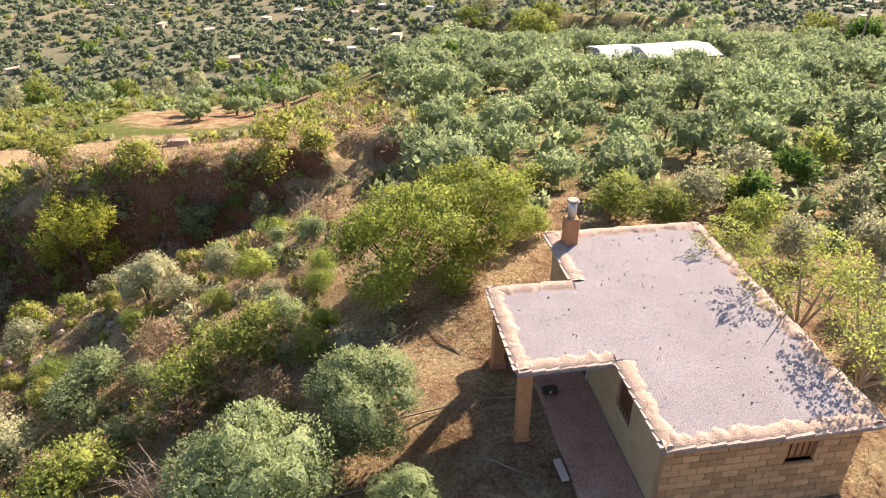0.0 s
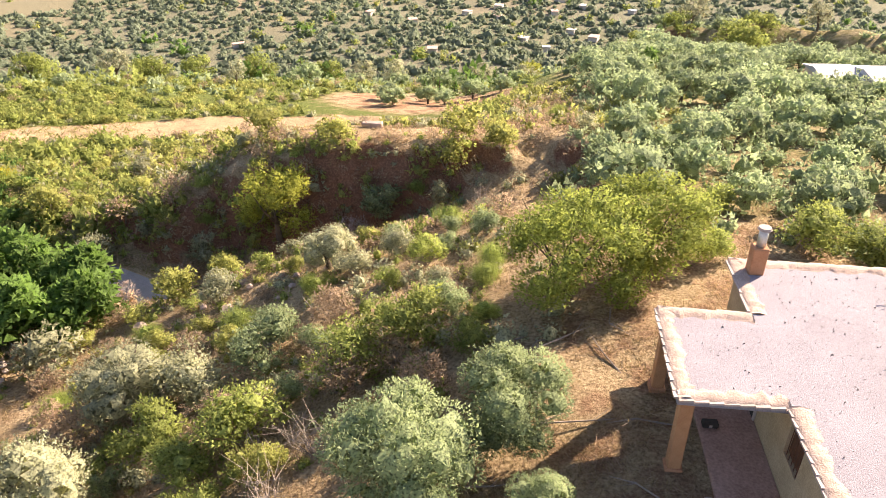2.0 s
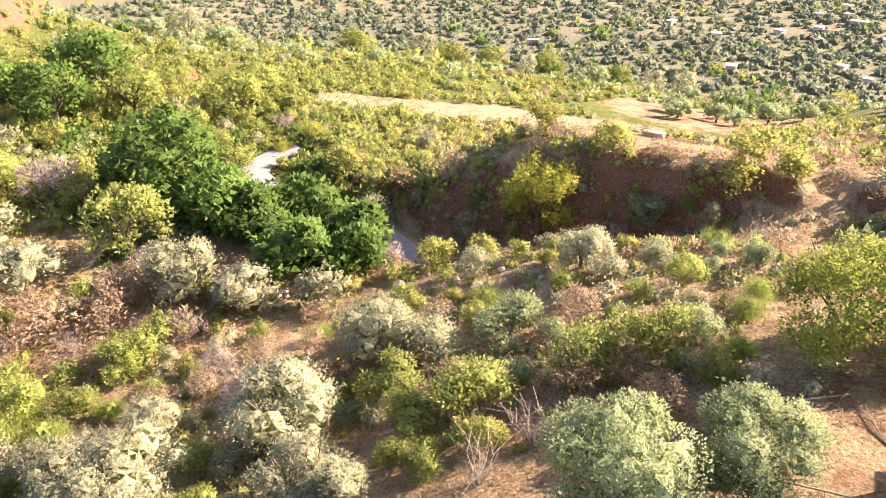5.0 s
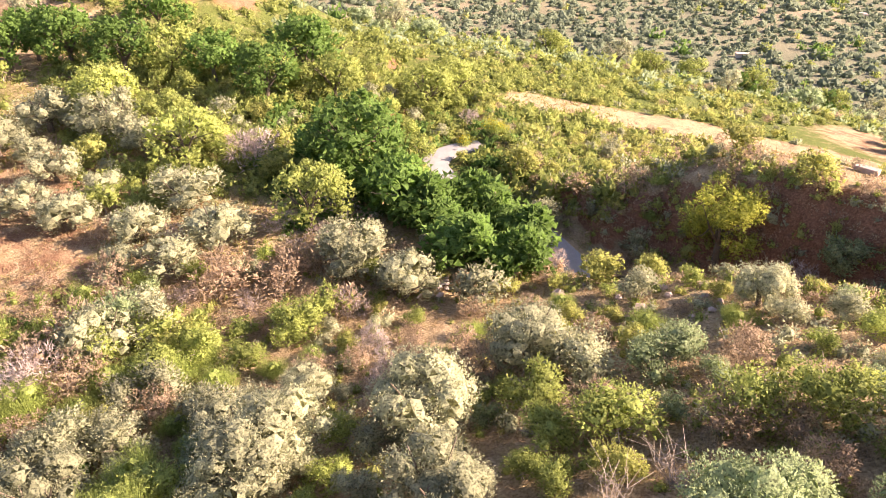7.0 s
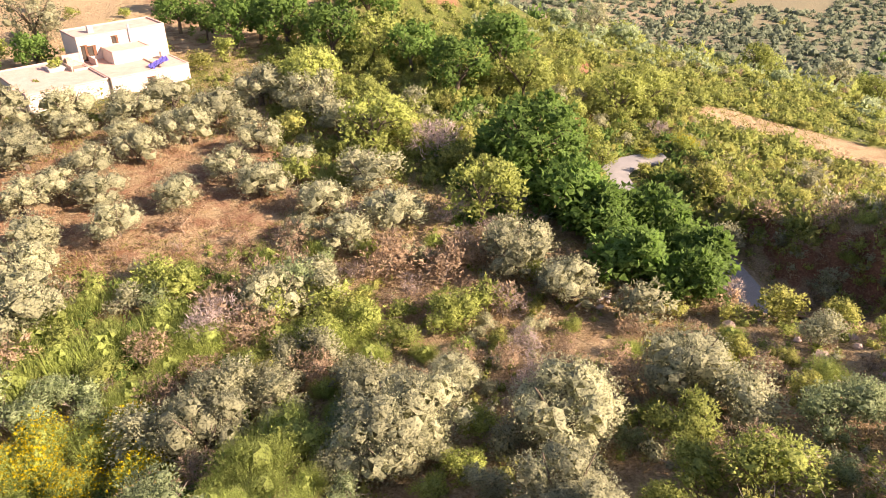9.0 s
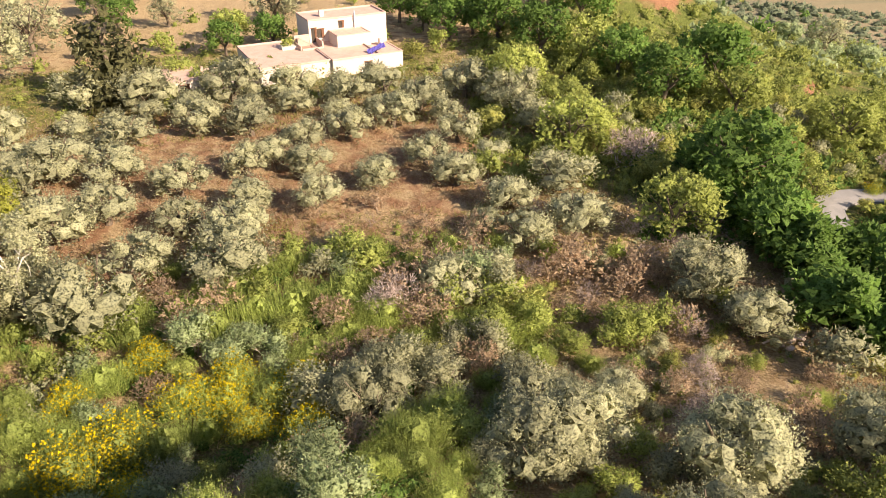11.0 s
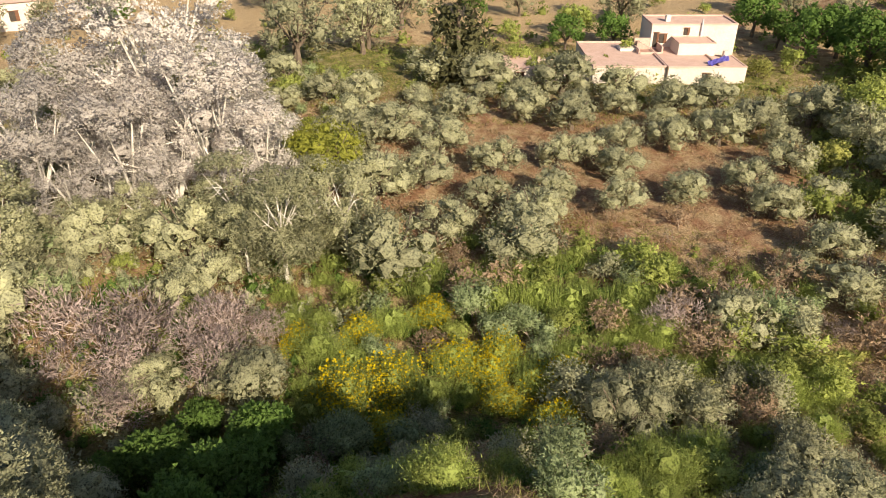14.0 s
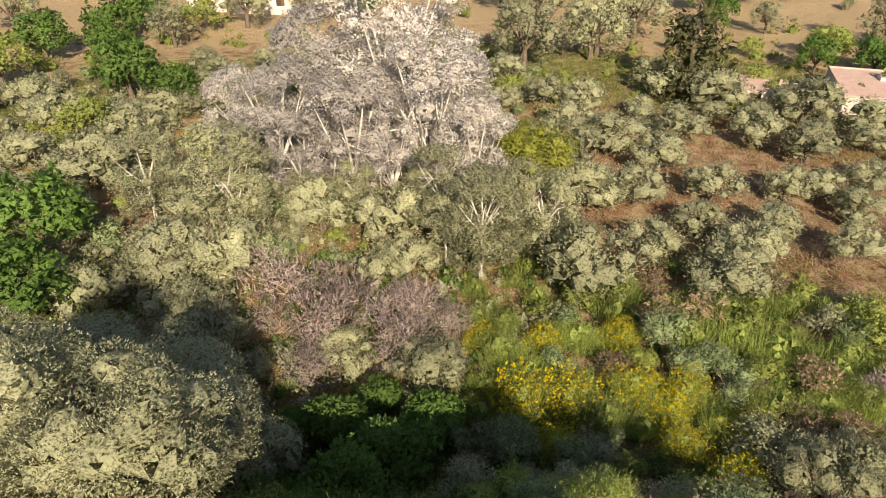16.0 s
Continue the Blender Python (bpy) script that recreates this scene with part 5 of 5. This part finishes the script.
stuff("green_grass", "fresh green grass and weeds", "grass", "grass", np.concatenate([turf(5, 36000, 78, 178, 13, 42, 0.55, 0.014), turf(6, 22000, 70, 130, 58, 84, 0.5, 0.018), turf(7, 18000, 40, 84, 38, 90, 0.6, 0.018)]))
stuff("dry_undergrowth", "low dry brown scrub", "scrub", "dry", np.concatenate([clumps(9, 700, 72, 126, 30, 66, 0.5, 1.0, 44, 0.2, 0.4, None, 0.12), clumps(11, 800, 8, 100, 15, 40, 0.5, 1.0, 80, 0.16, 0.5, None, 0.1), clumps(12, 900, 2, 50, 38, 76, 0.6, 1.2, 40, 0.22, 0.5, None, 0.2)]))
stuff("green_undergrowth", "low green scrub", "scrub", "green", np.concatenate([clumps(13, 330, 10, 84, 15, 40, 0.5, 1.0, 63, 0.11), clumps(14, 1900, 40, 84, 46, 112, 1.0, 2.2, 48, 0.17, 0.6, bare), clumps(15, 620, 84, 178, 15, 40, 0.5, 1.1, 63, 0.11), clumps(39, 900, 8, 50, 66, 125, 0.9, 2.0, 31, 0.19, 0.55, bare), clumps(16, 260, 74, 165, 64, 100, 1.0, 2.0, 40, 0.17)]))
stuff("yellow_green_scrub", "yellow-green scrub on the mound", "scrub", "lime", np.concatenate([clumps(37, 800, 12, 48, 46, 80, 0.6, 1.4, 28, 0.2, 0.5, lambda x, y: mound(x, y) & bare(x, y)), clumps(17, 900, -4, 52, 38, 80, 0.7, 1.6, 44, 0.19, 0.55, lambda x, y: mound(x, y) & bare(x, y)), clumps(18, 260, 10, 80, 16, 38, 0.4, 0.9, 63, 0.11), clumps(40, 600, 8, 46, 66, 122, 0.8, 1.7, 31, 0.19, 0.5, bare), clumps(19, 380, 30, 66, 50, 108, 0.9, 1.8, 40, 0.18, 0.5, bare)]))
stuff("grey_scrub", "grey-green scrub", "scrub", "olive", np.concatenate([clumps(20, 340, 5, 84, 18, 44, 0.5, 1.2, 71, 0.11), clumps(38, 500, 12, 48, 46, 84, 0.6, 1.3, 28, 0.2, 0.55, lambda x, y: mound(x, y) & bare(x, y)), clumps(21, 380, 0, 52, 38, 78, 0.6, 1.3, 40, 0.19, 0.55, lambda x, y: mound(x, y) & bare(x, y)), clumps(22, 800, 118, 178, 20, 74, 0.8, 1.7, 63, 0.12)]))
stuff("dark_undergrowth", "dark green weeds in the shade", "scrub", "deep", np.concatenate([clumps(23, 900, 84, 178, 14, 38, 0.6, 1.3, 88, 0.095), clumps(24, 300, 47, 70, 40, 70, 1.0, 2.0, 48, 0.18), clumps(25, 120, 14, 48, 33, 40, 0.5, 1.1, 31, 0.2)]))
bank = lambda x, y: (along(RAVINE, x, y)[0] > 2.2) & (along(RAVINE, x, y)[0] < 7.5)
stuff("bank_scrub", "dry scrub clinging to the earth bank", "scrub", "dry", clumps(26, 1900, 12, 60, 30, 52, 0.4, 1.0, 40, 0.2, 0.6, bank, 0.25))
stuff("bank_bushes", "green scrub along the rim of the bank", "scrub", "green", clumps(27, 600, 12, 60, 30, 52, 0.5, 1.1, 35, 0.2, 0.6, bank))
broken = lambda x, y: (wave(x, y, 26, 6.0) + 0.6 * wave(x, y, 70, 7.0) > -0.95) & ((np.degrees(np.arctan2(-x, y)) < 42) | (np.hypot(x, y) < 500))
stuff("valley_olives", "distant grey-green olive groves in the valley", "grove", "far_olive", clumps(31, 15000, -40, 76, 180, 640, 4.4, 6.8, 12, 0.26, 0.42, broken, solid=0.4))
stuff("valley_trees", "distant green trees in the valley", "trees", "green", clumps(32, 900, -40, 76, 110, 640, 3.5, 7.0, 48, 0.19, 0.6, lambda x, y: wave(x, y, 40, 8.0) > 0.1))
stuff("valley_dark_trees", "distant dark trees in the valley", "trees", "deep", clumps(33, 700, -40, 76, 120, 640, 4.0, 8.0, 48, 0.19, 0.7, lambda x, y: wave(x, y, 33, 9.0) > 0.25))
stuff("valley_poplars", "distant yellow-green poplars in the valley", "trees", "lime", clumps(34, 260, -40, 70, 150, 560, 3.5, 6.5, 71, 0.14, 1.1, lambda x, y: wave(x, y, 45, 3.0) > 0.35))
stuff("grove_undergrowth", "soft green growth between the grove trees", "scrub", "olive_green", np.concatenate([clumps(35, 900, -46, 6, 28, 104, 0.8, 2.0, 40, 0.18), clumps(36, 700, -44, 70, 98, 170, 2.0, 3.6, 36, 0.15, 0.4)]))

# ---- small things on the ground ----
def stone(rng, size, mat="pebble"):
    bm = bmesh.new()
    bmesh.ops.create_icosphere(bm, subdivisions=1, radius=size)
    for v in bm.verts:
        v.co *= rng.uniform(0.7, 1.2)
        v.co.z *= 0.65
    return bm_mesh("stone", bm, mat)


srng = random.Random(9)
heap = tagged(new("rubble_heap"), "heap of pale stones and broken boards by the gully", "rubble")
heap.location = (-27.2, 18.6, float(height(-27.2, 18.6)))
for i in range(22):
    o = part("stone", stone(srng, srng.uniform(0.1, 0.26), "eave"), heap)
    o.location = (srng.gauss(0, 0.75), srng.gauss(0, 0.55), srng.uniform(0.05, 0.35))
for i in range(5):
    o = part("board", box_mesh("board", -0.7, -0.06, 0, 0.7, 0.06, 0.04, "eave"), heap)
    o.location, o.rotation_euler = (srng.gauss(0, 0.4), srng.gauss(0, 0.4), 0.35 + 0.07 * i), (0.1, srng.uniform(-0.2, 0.2), srng.uniform(0, 3))
for i in range(26):
    az, r = srng.uniform(24, 46), srng.uniform(27, 33)
    x, y = polar(az, r)
    o = tagged(new("rock", stone(srng, srng.uniform(0.12, 0.42), "mortar")), "weathered pale rock on the rim of the gully", "rock", "rocks on the rim")
    o.location = (x, y, float(height(x, y)) + 0.05)
    o.rotation_euler = (0, 0, srng.uniform(0, 6))
slab = tagged(new("concrete_slab", box_mesh("concrete_slab", -0.7, -0.3, -0.6, 0.7, 0.3, 0.3, "mortar", 0.04)), "low pale concrete block on the mound", "block")
slab.matrix_world = Matrix.Translation((-17.3, 43.6, float(height(-17.3, 43.6)) + 0.1)) @ Matrix.Rotation(0.15, 4, "Z")
for i in range(16):
    u, v = srng.uniform(-6.5, -2.6), srng.uniform(1.5, 9.5)
    p = TILT @ Vector((u, v, 0))
    ln = srng.uniform(0.5, 1.5)
    pts = [(-ln, 0, 0.02), (0, srng.gauss(0, 0.12), 0.07), (ln * 0.8, srng.gauss(0, 0.15), 0.04)]
    tri = [tube(pts, [0.03, 0.024, 0.008], 5), tube([pts[1], (ln * 0.4, 0.35, 0.16)], [0.015, 0.005], 4)]
    o = tagged(new("fallen_branch", tris_mesh("fallen_branch", np.concatenate(tri), "twig")), "dry grey branch lying in the straw", "branch", "fallen branches in the yard")
    o.location, o.rotation_euler = (p.x, p.y, float(height(p.x, p.y)) + 0.02), (0, 0, srng.uniform(0, 6))
for x, y, s in ((-10.9, 36.9, 1.0), (-12.4, 37.3, 0.8), (-9.6, 38.0, 0.7), (-15.0, 37.8, 0.7)):
    ag = tagged(new("agave"), "spiky grey-green agave on the earth bank", "agave", "agaves")
    ag.location = (x, y, float(height(x, y)))
    for k in range(14):
        a, up = k * 2.4, 0.35 + 0.9 * (k / 14)
        d = np.array([math.cos(a) * math.cos(up), math.sin(a) * math.cos(up), math.sin(up)])
        sd = np.array([-math.sin(a), math.cos(a), 0]) * 0.07 * s
        n_ = np.cross(d, sd) * 0.5
        b0, m, t_ = d * 0.05, d * 0.5 * s, d * 1.15 * s - np.array([0, 0, 0.12])
        part("leaf", tris_mesh("leaf", np.array([b0 - sd, b0 + sd, m - sd * 1.4, b0 + sd, m + sd * 1.4, m - sd * 1.4, m - sd * 1.4, m + sd * 1.4, t_, b0 - sd, m - sd * 1.4, m - n_, m - sd * 1.4, t_, m - n_, m - n_, t_, m + sd * 1.4]), "silver"), ag)

# ---- the white farmhouse below the orchard ----
def openings(parent, name, x, y, z, wide, tall, label, along_x=True):
    """A near-black panel in place of the unlit opening, with a brown shutter or frame standing in the wall's face."""
    g = 0.05
    if along_x:
        w = part(name, box_mesh(name, x, y - g, z, x + wide, y + 0.02, z + tall, "dark", 0), parent, label)
        part("frame", box_mesh("frame", x - 0.07, y - g - 0.04, z + tall, x + wide + 0.07, y + 0.02, z + tall + 0.08, "wood", 0.01), w)
        part("shutter", box_mesh("shutter", x + wide * 0.62, y - g - 0.06, z, x + wide, y - g - 0.005, z + tall, "wood", 0.01), w)
    else:
        w = part(name, box_mesh(name, x - g, y, z, x + 0.02, y + wide, z + tall, "dark", 0), parent, label)
        part("frame", box_mesh("frame", x - g - 0.04, y - 0.07, z + tall, x + 0.02, y + wide + 0.07, z + tall + 0.08, "wood", 0.01), w)
    return w


def wing(parent, x0, y0, x1, y1, z0, z1, rim=0.18, roof_mat="terrace"):
    """A limewashed block with a flat tiled terrace sunk inside a low parapet."""
    part("wall", box_mesh("wall", x0, y0, z0, x1, y1, z1, "white_wall", 0.03), parent)
    r = part("roof", box_mesh("roof", x0 + 0.02, y0 + 0.02, z1 - 0.06, x1 - 0.02, y1 - 0.02, z1 + 0.04, roof_mat, 0.01), parent, "flat pink-tiled terrace roof")
    for a, b, c, d in ((x0 - 0.04, y0 - 0.04, x1 + 0.04, y0 + 0.16), (x0 - 0.04, y1 - 0.16, x1 + 0.04, y1 + 0.04), (x0 - 0.04, y0 + 0.16, x0 + 0.16, y1 - 0.16), (x1 - 0.16, y0 + 0.16, x1 + 0.04, y1 - 0.16)):
        part("parapet", box_mesh("parapet", a, b, z1, c, d, z1 + rim, "white_wall" if rim > 0.3 else "terrace", 0.02), r)
    return r


def farmhouse():
    h = tagged(new("farmhouse"), "white farmhouse with pink flat terraces below the hill", "house")
    h.matrix_world = Matrix.Translation((-70.2, -13.5, -8.3)) @ Matrix.Rotation(radians(113.5), 4, "Z")
    wing(h, 0, -1.2, 7.2, 8.2, -1.5, 1.75)
    wing(h, 7.22, -1.6, 12.4, 5.6, -1.5, 1.8)
    wing(h, 7.22, 5.62, 16.2, 9.8, -1.5, 4.2)
    wing(h, 9.4, 2.9, 13.2, 5.6, 1.7, 3.0, 0.1, "terrace")
    wing(h, 12.42, -0.9, 15.2, 3.4, -1.5, 1.65, 0.1, "terrace")
    openings(h, "window", 2.8, -1.2, 0.15, 0.95, 1.15, "arched window with a brown shutter")
    openings(h, "window", 8.1, 5.62, 2.4, 0.8, 0.9, "small dark window")
    openings(h, "window", 10.6, 5.62, 3.2, 0.6, 0.7, "small dark window")
    openings(h, "door", 7.5, 5.62, 1.85, 0.55, 1.6, "dark terrace door")
    openings(h, "window", 10.6, -1.6, 0.5, 0.7, 0.8, "small dark window")
    tub = part("planter", box_mesh("planter", 3.9, 4.6, 1.75, 5.6, 6.0, 2.05, "white_wall", 0.04), h)
    part("plant", tris_mesh("plant", crown(seeded(301), lumps(seeded(301), 1.5, 0.9, 0, 5), 500, 0.14) + np.array([4.75, 5.3, 1.95]), "green"), tub)
    part("chimney", box_mesh("chimney", 9.0, 7.0, 4.2, 9.5, 7.5, 4.9, "white_wall", 0.03), h)
    bm = bmesh.new()
    bmesh.ops.create_cone(bm, cap_ends=True, segments=10, radius1=0.09, radius2=0.09, depth=1.9, matrix=Matrix.Translation((12.4, 5.5, 3.9)))
    part("flue", bm_mesh("flue", bm, "sheet"), h)
    part("chimney", box_mesh("chimney", 13.9, 2.2, 1.65, 14.4, 2.7, 2.4, "white_wall", 0.03), h)
    bm = bmesh.new()
    bmesh.ops.create_grid(bm, x_segments=6, y_segments=5, size=0.8)
    for v in bm.verts:
        v.co = Vector((12.2 + v.co.x, -0.9 + v.co.y * 0.8, 2.35 + 0.5 * v.co.x + 0.18 * math.sin(v.co.y * 5 + v.co.x * 3)))
    bmesh.ops.solidify(bm, geom=bm.faces[:], thickness=0.03)
    part("tarpaulin", bm_mesh("tarpaulin", bm, "blue"), h, "crumpled blue tarpaulin on the terrace")
    court = part("courtyard", box_mesh("courtyard", 5.7, 3.6, 1.78, 7.9, 5.5, 1.86, "slab", 0.01), h, "sunken red-floored court between the terraces")
    for x0, y0, x1, y1, t in ((5.55, 3.5, 5.7, 5.6, 2.25), (5.7, 3.4, 8.0, 3.58, 2.0), (7.92, 3.6, 8.1, 5.55, 2.5), (5.55, 5.62, 7.2, 5.8, 2.9)):
        part("low_wall", box_mesh("low_wall", x0, y0, 1.7, x1, y1, t, "terrace", 0.03), court)
    for k in range(5):
        part("stair", box_mesh("stair", 5.75 + k * 0.28, 5.05, 1.86, 6.03 + k * 0.28, 5.55, 2.02 + 0.16 * (4 - k), "mortar", 0.01), court)
    wing(h, -8.6, -1.2, -5.6, 3.6, -1.5, 1.6, 0.1)
    openings(h, "door", -7.6, -1.2, -0.3, 0.9, 1.6, "dark doorway")
    part("garden_wall", box_mesh("garden_wall", -5.58, -0.2, -1.5, -0.02, 0.1, 0.7, "white_wall", 0.04), h)
    for i in range(4):
        p = part("post", box_mesh("post", -5.2 + i * 1.55, 0.6, -1.0, -4.95 + i * 1.55, 0.85, 2.3, "mortar", 0.03), h)
    part("rail", box_mesh("rail", -5.25, 0.62, 1.9, -0.2, 0.8, 2.05, "mortar", 0.02), h)


farmhouse()


def small_house(name, x, y, turn, wide, deep, tall, label, roof="terrace", z=None):
    h = tagged(new(name), label, "house")
    h.matrix_world = Matrix.Translation((x, y, float(height(x, y)) if z is None else z)) @ Matrix.Rotation(radians(turn), 4, "Z")
    part("wall", box_mesh("wall", -wide / 2, -deep / 2, -2.0, wide / 2, deep / 2, tall, "white_wall", 0.04), h)
    bm = bmesh.new()
    o, r = 0.3, 0.5
    v = [bm.verts.new(p) for p in ((-wide / 2 - o, -deep / 2 - o, tall), (wide / 2 + o, -deep / 2 - o, tall), (wide / 2 + o, deep / 2 + o, tall), (-wide / 2 - o, deep / 2 + o, tall), (-wide / 2 - o, 0, tall + r), (wide / 2 + o, 0, tall + r))]
    for f in ((0, 1, 5, 4), (2, 3, 4, 5), (1, 2, 5), (3, 0, 4), (3, 2, 1, 0)):
        bm.faces.new([v[i] for i in f])
    part("roof", bm_mesh("roof", bm, roof), h)
    return h


b = small_house("white_house", -63.0, -86.0, 142, 9.5, 6.0, 3.2, "white house with a pink roof beyond the poplars")
openings(b, "window", 1.0, -3.0, 1.0, 1.1, 1.2, "brown-framed window")
openings(b, "window", -3.0, -3.0, 1.0, 1.1, 1.2, "brown-framed window")
b = small_house("white_house", -56.5, -91.5, 150, 5.0, 5.0, 2.8, "small white outbuilding with a pink roof")
openings(b, "window", -0.5, -2.5, 1.0, 1.0, 1.0, "dark window")
b = small_house("grove_house", 24.5, 76.0, 12, 7.5, 5.5, 2.6, "low white house with a grey sheet roof in the olive grove", "sheet", -9.4)
openings(b, "window", 1.6, -2.75, 0.9, 0.9, 0.9, "dark window")
small_house("grove_shed", 18.6, 76.5, 12, 4.0, 5.0, 2.3, "grey-roofed shed in the olive grove", "sheet", -9.4)

rng = random.Random(77)
for i in range(46):
    az, r = rng.uniform(-34, 40), rng.uniform(330, 640)
    x, y = polar(az, r)
    if i % 3 == 0:
        x, y = polar(rng.uniform(-8, 14), rng.uniform(330, 560))
    h = tagged(new("valley_house"), "distant white house among the valley groves", "house", "houses in the valley")
    h.matrix_world = Matrix.Translation((x, y, float(height(x, y)))) @ Matrix.Rotation(rng.uniform(0, 3), 4, "Z")
    w, d, t = rng.uniform(3.0, 7), rng.uniform(3, 5), rng.uniform(1.6, 2.6)
    part("wall", box_mesh("wall", -w / 2, -d / 2, -2, w / 2, d / 2, t, "white_wall", 0), h)
    part("roof", box_mesh("roof", -w / 2 - 0.3, -d / 2 - 0.3, t + 0.004, w / 2 + 0.3, d / 2 + 0.3, t + 0.35, rng.choice(["terrace", "eave", "sheet", "white_wall"]), 0), h)

# palm by the white house
palm = tagged(new("palm_tree"), "palm tree with arching dry fronds", "tree")
palm.location = (-46.0, -80.0, float(height(-46.0, -80.0)))
part("trunk", tris_mesh("trunk", tube([(0, 0, -0.3), (0.1, 0, 1.6), (0.1, 0.1, 3.0)], [0.34, 0.28, 0.26], 9), "bark"), palm)
pr = seeded(401)
for i in range(30):
    a, up = 2 * math.pi * i / 30 + pr.uniform(-0.1, 0.1), pr.uniform(-0.5, 1.1)
    ln = pr.uniform(2.0, 2.7)
    s = np.linspace(0, 1, 9)
    spine = np.stack([np.cos(a) * s * ln * math.cos(up * 0.8), np.sin(a) * s * ln * math.cos(up * 0.8), 3.0 + s * ln * math.sin(up) - 0.9 * s ** 2 * ln * 0.6], 1)
    tri = [tube(spine, 0.03 * (1.1 - s), 3)]
    at = np.repeat(spine[1:], 6, axis=0) + pr.normal(size=(48, 3)) * 0.05
    sd = np.array([-math.sin(a), math.cos(a), 0]) * np.where(np.arange(48) % 2, 1, -1)[:, None] + np.array([math.cos(a), math.sin(a), -0.2]) * 0.6
    tri.append(leaves(pr, at, sd, 0.45, 0.07, -0.1, 0.15))
    part("frond", tris_mesh("frond", np.concatenate(tri), "straw" if up < 0.1 else "broom"), palm)

# wooden pole at the edge of the grove
pole = tagged(new("utility_pole"), "slim wooden utility pole at the edge of the grove", "pole")
pole.location = (46.8, 80.5, float(height(46.8, 80.5)))
part("shaft", tris_mesh("shaft", tube([(0, 0, -0.5), (0, 0, 3), (0, 0, 7)], [0.14, 0.12, 0.1], 8), "twig"), pole)
part("crossarm", box_mesh("crossarm", -0.7, -0.05, 6.5, 0.7, 0.05, 6.62, "twig", 0.01), pole)

# the patterns that the plants were copied from are no longer needed
for made in (*KIND.values(), *FAR.values()):
    for first in made:
        for p in list(first.children):
            bpy.data.objects.remove(p)
        bpy.data.objects.remove(first)
